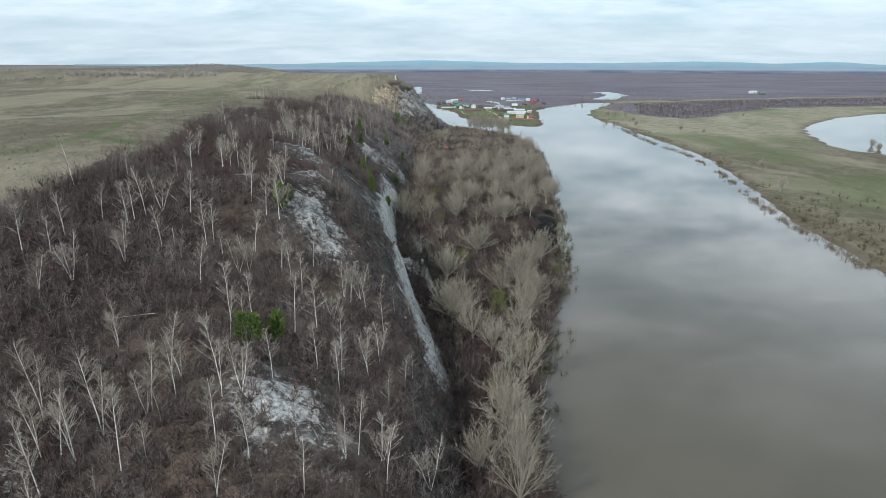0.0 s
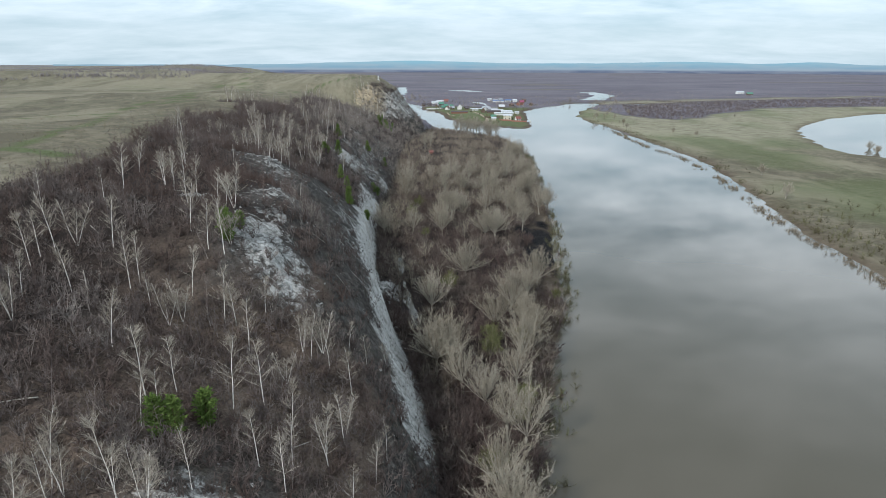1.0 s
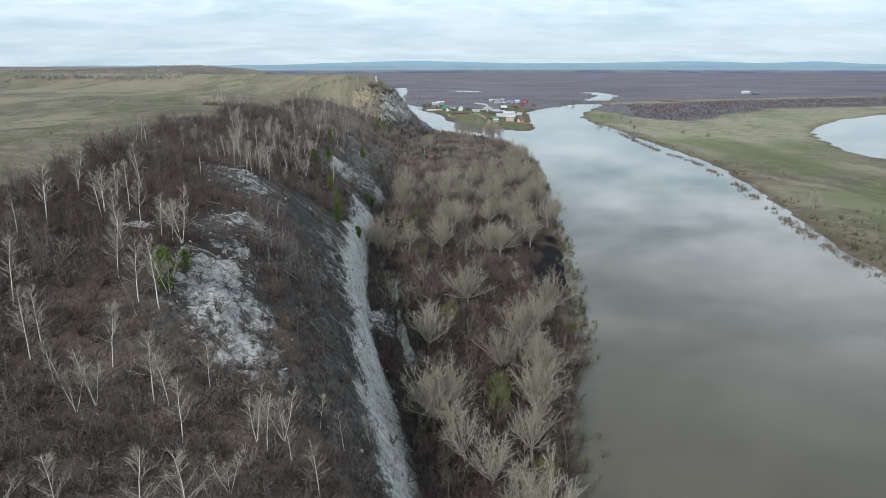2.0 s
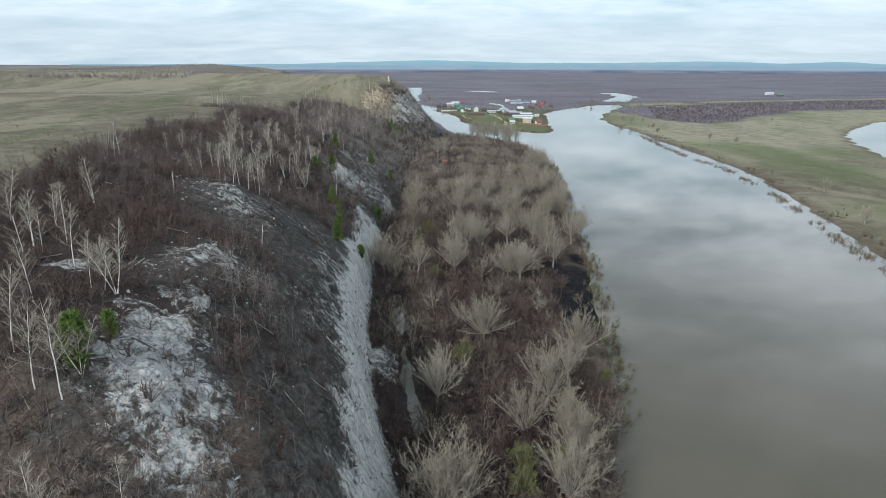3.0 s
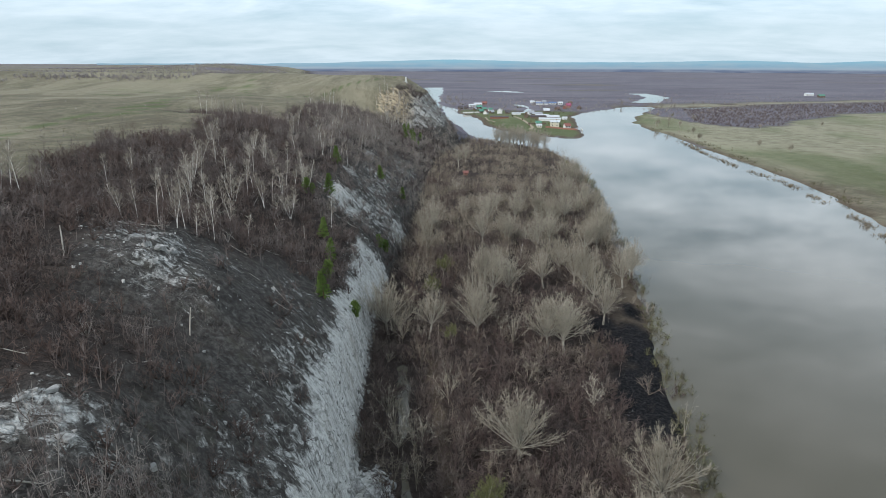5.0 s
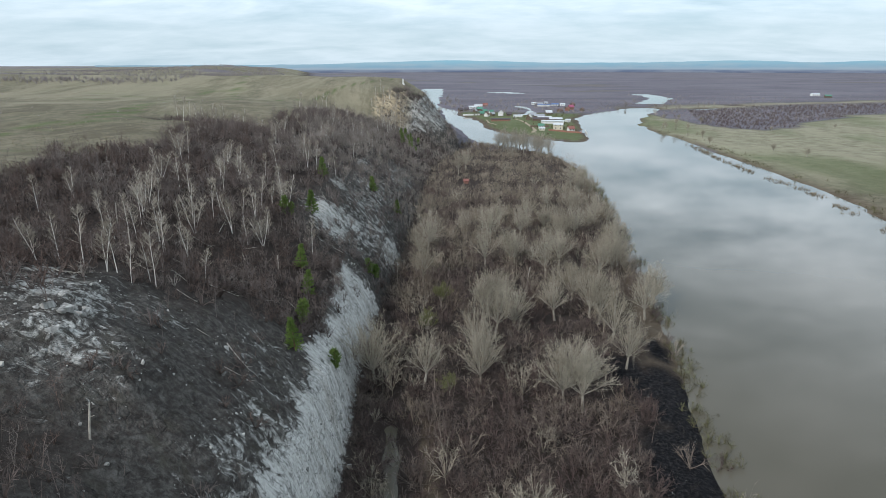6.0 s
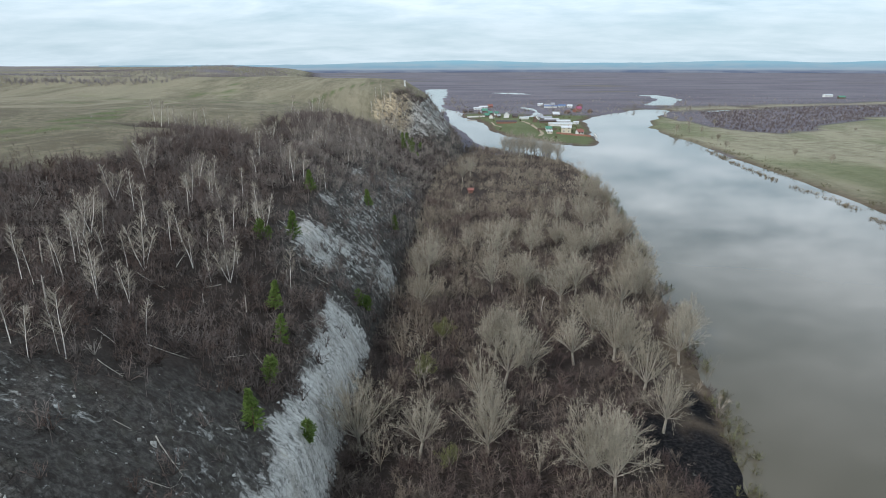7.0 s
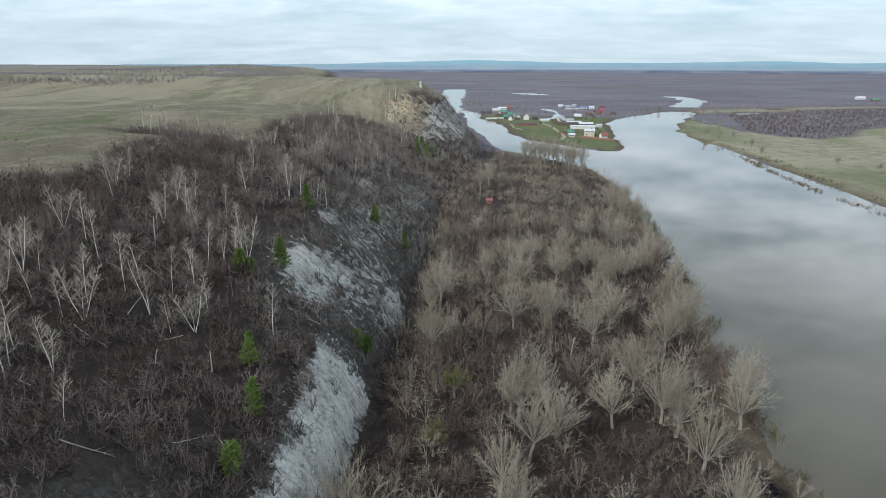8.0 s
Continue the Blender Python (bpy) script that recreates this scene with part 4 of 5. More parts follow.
SLOPE_SCRUB = thicket_material("slope_scrub", (0.0, (0.112, 0.078, 0.066)), (0.35, (0.145, 0.114, 0.102)), (0.7, (0.215, 0.182, 0.165)), (1.0, (0.36, 0.322, 0.285)), spread=0.40)
PLAIN_SCRUB = thicket_material("flood_plain_scrub", (0.0, (0.100, 0.071, 0.064)), (0.35, (0.134, 0.106, 0.094)), (0.7, (0.235, 0.195, 0.155)), (1.0, (0.36, 0.31, 0.245)), spread=0.30)
# distance haze is mixed into these twig colours as a purplish grey
HAZED_WOOD = thicket_material("hazed_wood", (0.0, (0.225, 0.200, 0.214)), (0.5, (0.290, 0.260, 0.268)), (0.85, (0.25, 0.22, 0.20)), (1.0, (0.36, 0.325, 0.275)), spread=0.25)
COPSE = thicket_material("copse", (0.0, (0.115, 0.092, 0.086)), (0.5, (0.175, 0.145, 0.138)), (1.0, (0.26, 0.23, 0.20)), spread=0.25)
GREEN_SCRUB = thicket_material("green_scrub", (0.0, (0.10, 0.085, 0.05)), (0.5, (0.15, 0.14, 0.075)), (1.0, (0.19, 0.19, 0.09)))

TAN_SCRUB = thicket_material("tan_brush", (0.0, (0.14, 0.105, 0.07)), (0.5, (0.21, 0.17, 0.115)), (1.0, (0.29, 0.245, 0.17)))


def slope_scrub():
    rng = np.random.RandomState(41)
    n = 30000
    y = 46 + 530 * rng.uniform(0, 1, n) ** 1.45
    y[:1700] = rng.uniform(-70, 56, 1700)
    u = rng.uniform(0.5, 92, n)
    x = slide(y, FOOT_Y, FOOT_X) - u
    z, k = masks_at(x, y)
    clump = fbm(x / 9, y / 9, 71, 3)
    bare = np.clip(1.25 * k["scree"], 0, 1) * ramp01(y, 105, 118) * (1 - ramp01(y, 212, 225))
    keep = rng.uniform(0, 1, n) < (1 - k["grass"]) * (1 - 0.92 * k["chalk"]) * (1 - (0.55 + 0.36 * ramp01(y, 160, 172)) * bare) * np.clip(0.95 + 0.6 * clump, 0.3, 1) * np.where(z < 2, 0.5, 1) * np.where((y > 265) & (u < 30), 0.55, 1)
    x, y, z, clump, u = x[keep], y[keep], z[keep], clump[keep], u[keep]
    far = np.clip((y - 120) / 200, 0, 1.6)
    # scrub pales along the slope: distance haze put into tone, beside paler saplings
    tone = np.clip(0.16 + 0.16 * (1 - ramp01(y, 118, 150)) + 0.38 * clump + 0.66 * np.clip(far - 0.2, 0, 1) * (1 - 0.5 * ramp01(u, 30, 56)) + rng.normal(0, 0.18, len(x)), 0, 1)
    tall = rng.uniform(0, 1, len(x)) < 0.36
    a = tall
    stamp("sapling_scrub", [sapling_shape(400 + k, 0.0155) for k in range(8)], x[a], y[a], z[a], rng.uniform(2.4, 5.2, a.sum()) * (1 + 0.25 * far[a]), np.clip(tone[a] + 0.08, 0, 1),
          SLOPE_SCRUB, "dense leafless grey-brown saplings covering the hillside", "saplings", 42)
    px, py = rng.normal(-22.5, 2.6, 90), rng.normal(141, 3.6, 90)
    stamp("pole_thicket", [sapling_shape(408 + k, 0.012) for k in range(6)], px, py, land_height(px, py), rng.uniform(3.2, 5.2, 90), rng.uniform(0.6, 1.0, 90),
          SLOPE_SCRUB, "close stand of thin pale leafless saplings on the dark slope", "saplings", 44)
    b = ~tall
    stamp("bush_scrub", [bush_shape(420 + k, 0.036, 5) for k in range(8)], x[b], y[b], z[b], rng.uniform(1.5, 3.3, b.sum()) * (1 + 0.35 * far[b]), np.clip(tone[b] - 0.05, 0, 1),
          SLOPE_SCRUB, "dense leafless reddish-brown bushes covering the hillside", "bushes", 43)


def plain_scrub():
    rng = np.random.RandomState(51)
    n = 8600
    y = 70 + 520 * rng.uniform(0, 1, n) ** 1.2
    west, east = slide(y, FOOT_Y, FOOT_X), np.interp(y, BANK_WEST_Y, BANK_WEST_X)
    x = west + (east + 2.0 - west) * rng.uniform(0, 1, n)
    z, k = masks_at(x, y)
    d = wet(x, y)
    clump = fbm(x / 11, y / 11, 72, 3)
    keep = rng.uniform(0, 1, n) < (1 - 0.97 * k["burn"]) * np.where(d > 0.5, 0.06, 1) * np.clip(0.85 + 0.7 * clump, 0.3, 1) * (1 - 0.5 * k["mud"]) * (1 - 0.95 * k["chalk"])
    keep &= ~((line_distance(x, y, CHANNELS[-1][0]) < 2.8) & (rng.uniform(0, 1, n) < 0.75))
    keep &= np.hypot((x + 2) / 7, (y - 427) / 11) > 1
    keep &= ~((np.abs(y - 258) < 14) & (x > 33) & (x < 43) & (rng.uniform(0, 1, n) < 0.8))
    x, y, z, clump = x[keep], y[keep], z[keep], clump[keep]
    # the two distance ramps lighten tone for haze as well as tanner scrub
    tone = np.clip(0.20 + (0.3 + 0.25 * ramp01(y, 250, 330)) * clump + 0.34 * ramp01(y, 215, 340) + 0.14 * ramp01(y, 370, 440) + rng.normal(0, 0.22, len(x)), 0, 1)
    size = rng.uniform(2.6, 5.6, len(x)) * (1 + 0.2 * ramp01(y, 250, 350)) * (1 - 0.4 * ramp01(y, 380, 440))
    near = y < 265
    stamp("flood_plain_scrub", [bush_shape(440 + k, 0.0175, 12) for k in range(10)], x[near], y[near], z[near], size[near], tone[near], PLAIN_SCRUB, "dense leafless purplish-brown scrub between cliff and river", "scrub", 52)
    stamp("flood_plain_scrub", [bush_shape(450 + k, 0.022, 7) for k in range(10)], x[~near], y[~near], z[~near], size[~near], tone[~near], PLAIN_SCRUB, "dense leafless brown scrub further along the flood plain", "scrub", 54)
    n = 700
    y = rng.uniform(60, 570, n)
    west, east = slide(y, FOOT_Y, FOOT_X), np.interp(y, BANK_WEST_Y, BANK_WEST_X)
    x = west + 2 + (east - 1 - west) * rng.uniform(0, 1, n)
    z, k = masks_at(x, y)
    keep = rng.uniform(0, 1, n) < (1 - k["burn"]) * (0.35 + 0.65 * ramp01(y, 250, 380))
    x, y, z = x[keep], y[keep], z[keep]
    stamp("flood_plain_poles", [sapling_shape(460 + k, 0.011) for k in range(8)], x, y, z, rng.uniform(4.5, 9.0, len(x)), np.clip(rng.normal(0.66, 0.2, len(x)), 0, 1), PLAIN_SCRUB,
          "thin leafless pale young trees rising from the scrub", "young trees", 53)


def crown_shape(seed):
    """A round-topped crown of fine twigs on forking limbs, one metre tall."""
    rng = np.random.RandomState(seed)
    w = Wood()
    for k in range(9):
        el = radians(28 + 60 * ((k + rng.uniform(0, 1)) / 9) ** 0.8)
        reach = 0.8 / math.hypot(math.cos(el) / 0.62, math.sin(el)) * rng.uniform(0.8, 1.0)
        limb = grow(np.array([0, 0, 0.14]), way(2.4 * k + rng.uniform(-0.4, 0.4), el), reach, 3, 0.05, 0.07, rng)
        w.twig(limb[0], limb[3], 0.020, rng.normal(0, 1, 3))
        for _ in range(8):
            p, d = along(limb, rng.uniform(0.35, 1.0))
            tip = p + unit(d + rng.normal(0, 0.7, 3) + (0, 0, 0.1)) * rng.uniform(0.10, 0.22)
            w.twig(p, tip, 0.011, rng.normal(0, 1, 3))
            for _ in range(4):
                q = p + (tip - p) * rng.uniform(0.1, 1.0)
                w.twig(q, q + unit(d + rng.normal(0, 0.8, 3)) * rng.uniform(0.05, 0.11), 0.0085, rng.normal(0, 1, 3))
    w.twig(np.zeros(3), np.array([0.01, 0, 0.4]), 0.04, np.array([0.3, 1, 0]))
    return w.arrays()


def canopy():
    """The smaller pale trees that close the canopy further along the flood plain."""
    rng = np.random.RandomState(55)
    n = 800
    y = rng.uniform(120, 575, n)
    west, east = slide(y, FOOT_Y, FOOT_X), np.interp(y, BANK_WEST_Y, BANK_WEST_X)
    f = rng.uniform(0, 1, n)
    x = west + 3 + (east - 3 - west) * f
    z, k = masks_at(x, y)
    keep = (wet(x, y) < -0.5) & (rng.uniform(0, 1, n) < (1 - k["burn"]) * (0.10 + 0.75 * ramp01(y + 60 * f, 250, 340) * (1 - 0.8 * ramp01(y, 370, 410))) * np.clip(0.6 + fbm(x / 25, y / 25, 79, 2), 0.1, 1))
    keep |= (f < 0.16) & (y < 330) & (wet(x, y) < -0.5)
    x, y, z = x[keep], y[keep], z[keep]
    stamp("flood_plain_trees", [crown_shape(700 + k) for k in range(8)], x, y, z, rng.uniform(4.5, 9.0, len(x)), np.clip(0.42 + 0.5 * fbm(x / 14, y / 14, 80, 2) + rng.normal(0, 0.22, len(x)), 0, 1),
          CANOPY, "pale leafless young willows closing the flood plain canopy", "willows", 56)


CANOPY = thicket_material("canopy", (0.0, (0.17, 0.132, 0.100)), (0.5, (0.28, 0.24, 0.185)), (1.0, (0.46, 0.415, 0.335)))


def bank_brush():
    """Half-drowned willow brush along the far bank, and bushes on it."""
    rng = np.random.RandomState(61)
    n = 1500
    y = 175 + 430 * rng.uniform(0, 1, n) ** 1.1
    off = np.interp(y, (175, 240, 300, 360, 420, 470, 520, 600), (1.5, 3, 5, 5.5, 7.5, 12, 11, 3)) + rng.normal(0, 1.5, n)
    x = np.interp(y, BANK_EAST_Y, BANK_EAST_X) - off
    keep = fbm(y / 7, y / 31, 73, 2) > -0.15
    x, y = x[keep], y[keep]
    stamp("drowned_brush", [bush_shape(480 + k, 0.05, 3) for k in range(6)], x, y, 0 * x - 0.15, rng.uniform(0.6, 1.9, len(x)), rng.uniform(0.2, 1.0, len(x)), TAN_SCRUB,
          "half-drowned brown willow brush standing in the river", "brush", 62)
    n = 1100
    y = rng.uniform(95, 440, n)
    x = np.interp(y, BANK_WEST_Y, BANK_WEST_X) + rng.normal(1.2, 1.6, n)
    keep = (fbm(y / 9, y / 41, 76, 2) > -0.25) & (wet(x, y) < 5)
    x, y = x[keep], y[keep]
    stamp("shore_brush", [bush_shape(485 + k, 0.035, 3) for k in range(6)], x, y, np.maximum(land_height(x, y), -0.1), rng.uniform(0.7, 2.6, len(x)), rng.uniform(0.0, 1.0, len(x)), GREEN_SCRUB,
          "tan willow brush along the flooded shore", "brush", 64)
    n = 1300
    y = 150 + 550 * rng.uniform(0, 1, n) ** 1.6
    x = np.interp(y, BANK_EAST_Y, BANK_EAST_X) + rng.exponential(1.0, n) * np.where(y < 285, 14, 4) + 1.5
    z, k = masks_at(x, y)
    keep = (wet(x, y) < -1) & (fbm(x / 14, y / 14, 74, 3) > np.where(y < 275, -0.2, 0.1))
    x, y, z = x[keep], y[keep], z[keep]
    stamp("bank_bushes", [bush_shape(490 + k, 0.04, 2) for k in range(6)], x, y, z, rng.uniform(0.8, 2.4, len(x)) * np.where(y < 285, 1.5, 1.0), rng.uniform(0.0, 1.0, len(x)), GREEN_SCRUB,
          "olive-brown bushes along the meadow bank", "bushes", 63)


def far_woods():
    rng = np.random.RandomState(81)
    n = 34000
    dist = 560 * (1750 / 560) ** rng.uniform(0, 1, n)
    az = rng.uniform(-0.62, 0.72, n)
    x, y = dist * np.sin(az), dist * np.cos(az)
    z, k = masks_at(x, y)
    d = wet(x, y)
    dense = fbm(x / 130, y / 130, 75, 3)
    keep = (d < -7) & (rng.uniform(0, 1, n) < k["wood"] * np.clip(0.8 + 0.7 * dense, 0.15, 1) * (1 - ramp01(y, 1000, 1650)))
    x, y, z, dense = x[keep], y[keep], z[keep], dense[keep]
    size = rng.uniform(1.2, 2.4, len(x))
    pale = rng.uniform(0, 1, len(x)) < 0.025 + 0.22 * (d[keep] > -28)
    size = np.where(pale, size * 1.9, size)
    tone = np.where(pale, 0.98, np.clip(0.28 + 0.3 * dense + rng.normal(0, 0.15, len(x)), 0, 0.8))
    stamp("far_woods", [tuft_shape(500 + k, 0.12) for k in range(8)], x, y, z, size, tone, HAZED_WOOD, "leafless woods reaching to the horizon, tinted purplish for haze", "woods", 82, np.where(pale, 0.9, 1.4))


def copse():
    """The dark close wood on the meadow's far side."""
    rng = np.random.RandomState(83)
    n = 9000
    x = 195 + 700 * rng.uniform(0, 1, n) ** 1.3
    y = rng.uniform(690, 1130, n)
    z, k = masks_at(x, y)
    keep = (rng.uniform(0, 1, n) < k["wood"]) & (wet(x, y) < -14) & (y < 960 + 0.34 * (x - 200)) & (x > 215 + 0.25 * (y - 720) * (y > 720))
    x, y, z = x[keep], y[keep], z[keep]
    stamp("copse", [tuft_shape(510 + k, 0.075) for k in range(8)], x, y, z, rng.uniform(2.2, 4.4, len(x)), np.clip(rng.normal(0.22, 0.2, len(x)), 0, 1), COPSE,
          "dark brown leafless copse beyond the meadow", "copse", 84, np.full(len(x), 1.1))


def cape_willows():
    """Pale trees strung along the shores beyond the meadow and round the spit."""
    rng = np.random.RandomState(87)
    n = 420
    y = rng.uniform(640, 1180, n)
    x = rng.uniform(-60, 330, n)
    d = wet(x, y)
    keep = (d < -3) & (d > -26) & (land_height(x, y) < 6) & (rng.uniform(0, 1, n) < 0.75)
    keep &= ~((x > np.interp(y, SPIT_WEST_Y, SPIT_WEST_X) - 2) & (x < np.interp(y, SPIT_EAST_Y, SPIT_EAST_X)) & (y < 950))
    x, y = x[keep], y[keep]
    stamp("shore_willows", [crown_shape(720 + k) for k in range(5)], x, y, land_height(x, y), rng.uniform(4.5, 9.5, len(x)), rng.uniform(0.3, 0.9, len(x)),
          CANOPY, "pale leafless willows along the far river shores", "willows", 88)


copse()
cape_willows()
slope_scrub()
plain_scrub()
canopy()
bank_brush()
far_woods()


# ---------------------------------------------------------------- far hills and the belts of trees on the plateau
def build_backdrop():
    """Blue hills beyond the plain, too far off to shift."""
    k = Mat("far_hills", 1.0, 0, 0.0)
    sep = k.t.nodes.new("ShaderNodeSeparateXYZ")
    k.link(k.co, sep.inputs[0])
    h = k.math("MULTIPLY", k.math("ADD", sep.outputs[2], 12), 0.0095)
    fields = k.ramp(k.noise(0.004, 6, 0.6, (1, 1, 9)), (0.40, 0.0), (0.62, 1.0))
    # haze is painted in by height, and the whole wall glows by emission
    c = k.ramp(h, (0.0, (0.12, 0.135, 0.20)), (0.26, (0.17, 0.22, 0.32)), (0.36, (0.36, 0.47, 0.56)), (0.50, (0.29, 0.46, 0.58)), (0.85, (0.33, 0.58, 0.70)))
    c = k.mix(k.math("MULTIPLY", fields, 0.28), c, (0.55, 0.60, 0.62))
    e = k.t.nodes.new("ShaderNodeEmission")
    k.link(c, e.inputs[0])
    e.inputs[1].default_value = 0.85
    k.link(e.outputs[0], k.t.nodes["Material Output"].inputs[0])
    n = 800
    a = np.linspace(-0.55, 1.0, n)
    top = 56 + 30 * np.exp(-((a + 0.04) / 0.16) ** 2) + 8 * np.exp(-((a - 0.20) / 0.06) ** 2) + 24 * np.exp(-((a - 0.36) / 0.11) ** 2) + 18 * np.exp(-((a - 0.54) / 0.05) ** 2)
    top = top + 2.5 * fbm(a * 40, a * 0 + 3, 91, 4)
    rows = [np.stack([4760 * np.sin(a), 80 + 4760 * np.cos(a), top * f - 14 * (1 - f)], -1) for f in (0.0, 0.5, 1.0)]
    v = np.concatenate(rows)
    i = np.arange(n - 1)
    f = np.concatenate([np.stack([i + r * n, i + 1 + r * n, i + 1 + (r + 1) * n, i + (r + 1) * n], -1) for r in (0, 1)])
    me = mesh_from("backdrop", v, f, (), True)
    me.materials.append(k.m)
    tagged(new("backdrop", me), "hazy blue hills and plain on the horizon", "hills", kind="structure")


build_backdrop()


def plateau_trees():
    rng = np.random.RandomState(85)
    xs, ys, sz = [], [], []
    for (ax, ay), (bx, by), wide, count in (((-330, 545), (-205, 552), 8, 260), ((-205, 552), (-225, 735), 8, 160), ((-420, 600), (-225, 740), 14, 260), ((-900, 1020), (-520, 1090), 60, 420),
                                            ((-720, 1500), (-560, 1900), 60, 300), ((-900, 2300), (-640, 2700), 160, 500), ((-1300, 1150), (-900, 1050), 40, 200), ((-560, 830), (-430, 860), 6, 60), ((-480, 470), (-330, 530), 8, 220), ((-1000, 1650), (-690, 1430), 90, 900), ((-640, 1250), (-500, 2050), 150, 1100), ((-420, 1180), (-520, 1700), 60, 600)):
        t = rng.uniform(0, 1, count)
        xs.append(ax + (bx - ax) * t + rng.normal(0, wide / 2, count))
        ys.append(ay + (by - ay) * t + rng.normal(0, wide / 2, count))
        sz.append(rng.uniform(2.4, 4.6, count) * (1.5 if min(ay, by) > 1100 else 1.0))
    n = 160
    xs.append(rng.uniform(-420, -90, n)); ys.append(rng.uniform(180, 560, n)); sz.append(rng.uniform(0.6, 1.6, n))
    n = 500
    xs.append(rng.uniform(-1500, -150, n)); ys.append(rng.uniform(700, 3000, n)); sz.append(rng.uniform(2, 5, n))
    x, y, s = (np.concatenate(q) for q in (xs, ys, sz))
    z = land_height(x, y)
    k = z > 30
    stamp("plateau_tree_belts", [tuft_shape(540 + j, 0.07) for j in range(6)], x[k], y[k], z[k], s[k], np.clip(rng.normal(0.6, 0.25, k.sum()), 0, 1), HAZED_WOOD,
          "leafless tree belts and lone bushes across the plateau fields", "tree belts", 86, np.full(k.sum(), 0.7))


plateau_trees()


# ---------------------------------------------------------------- lone trees on the meadow
MEADOW = [tree_thing("meadow_tree", willow_shape(260 + k, 7.5, 3.6, 8), WILLOW_BARK, WILLOW_TWIG, "lone leafless tree with pale twigs on the meadow", "tree", "lone trees on the meadow") for k in range(2)]
plant(MEADOW, ((214.5, 534), (331, 717), (157.5, 292), (310.5, 452), (316, 470), (306, 447), (178, 354), (205, 560), (176, 600), (185, 640), (192, 700), (200, 760), (215, 800), (262, 690),
               (205, 820), (178, 720), (228, 770)), (0.6, 1.15), 31)


# ---------------------------------------------------------------- village
def box_mesh(name, sx, sy, sz, z0=0.0, bevel=0.0):
    bm = bmesh.new()
    bmesh.ops.create_cube(bm, size=1.0, matrix=Matrix.Translation((0, 0, z0 + sz / 2)) @ Matrix.Diagonal((sx, sy, sz, 1)))
    if bevel:
        bmesh.ops.bevel(bm, geom=bm.edges[:], offset=bevel, segments=1, affect="EDGES")
    me = bpy.data.meshes.new(name)
    bm.to_mesh(me)
    bm.free()
    return me


def gable_mesh(sx, sy, z0, rise):
    """Walls up to the eaves with both gable triangles."""
    bm = bmesh.new()
    x, y = sx / 2, sy / 2
    base = [bm.verts.new(p) for p in ((-x, -y, -0.4), (x, -y, -0.4), (x, y, -0.4), (-x, y, -0.4))]
    eave = [bm.verts.new(p) for p in ((-x, -y, z0), (x, -y, z0), (x, y, z0), (-x, y, z0))]
    ridge = [bm.verts.new((-x, 0, z0 + rise)), bm.verts.new((x, 0, z0 + rise))]
    bm.faces.new((base[0], base[1], eave[1], eave[0]))
    bm.faces.new((base[2], base[3], eave[3], eave[2]))
    bm.faces.new((base[1], base[2], eave[2], ridge[1], eave[1]))
    bm.faces.new((base[3], base[0], eave[0], ridge[0], eave[3]))
    me = bpy.data.meshes.new("wall")
    bm.to_mesh(me)
    bm.free()
    return me


def roof_mesh(sx, sy, z0, rise):
    """Two slabs meeting at the ridge, with eaves and thickness."""
    bm = bmesh.new()
    x, y, o, t = sx / 2 + 0.45, sy / 2, 0.5, 0.18
    drop = rise * o / y
    profile = [(-y - o, z0 - drop), (0, z0 + rise), (y + o, z0 - drop), (y + o, z0 - drop + t), (0, z0 + rise + t * 1.4), (-y - o, z0 - drop + t)]
    ends = [[bm.verts.new((sx0, py, pz)) for py, pz in profile] for sx0 in (-x, x)]
    for k in range(6):
        a, b = k, (k + 1) % 6
        bm.faces.new((ends[0][a], ends[1][a], ends[1][b], ends[0][b]))
    for e in ends:
        bm.faces.new((e[0], e[1], e[4], e[5]))
        bm.faces.new((e[1], e[2], e[3], e[4]))
    bmesh.ops.recalc_face_normals(bm, faces=bm.faces[:])
    me = bpy.data.meshes.new("roof")
    bm.to_mesh(me)
    bm.free()
    return me


def paint(name, c, rough=0.8):
    k = Mat(name, rough, 0, 0.3)
    n = k.noise(0.9, 5, 0.6)
    return k.colour(k.mix(k.ramp(n, (0.35, 0.0), (0.7, 1.0)), tuple(0.78 * v for v in c), c)).bump(k.noise(4, 3), 0.2, 0.05).m


PAINTS = {n: paint(n + "_paint", c, r) for n, c, r in (
    ("white", (0.72, 0.71, 0.68), 0.8), ("cream", (0.62, 0.56, 0.44), 0.85), ("timber", (0.16, 0.12, 0.09), 0.9), ("brick", (0.30, 0.15, 0.11), 0.9), ("grey_roof", (0.34, 0.35, 0.37), 0.55),
    ("pale_roof", (0.58, 0.60, 0.62), 0.45), ("green_roof", (0.10, 0.25, 0.18), 0.5), ("red_roof", (0.26, 0.11, 0.09), 0.6), ("magenta_roof", (0.32, 0.09, 0.15), 0.5), ("blue_roof", (0.13, 0.20, 0.36), 0.5),
    ("dark_roof", (0.10, 0.085, 0.09), 0.7), ("brown_roof", (0.17, 0.11, 0.09), 0.7))}
GLASS = Mat("window_glass", 0.08, 0, 0.6).colour((0.03, 0.035, 0.04)).m
FRAME = paint("window_frame", (0.7, 0.7, 0.68))
MESHES = {"pane": box_mesh("pane", 0.9, 0.06, 1.1, 1.0), "window_frame": box_mesh("window_frame", 1.15, 0.04, 1.35, 0.88, 0.01), "door": box_mesh("door", 1.0, 0.06, 2.05, 0.0, 0.01), "chimney": box_mesh("chimney", 0.6, 0.6, 1.6, 0.0, 0.03)}


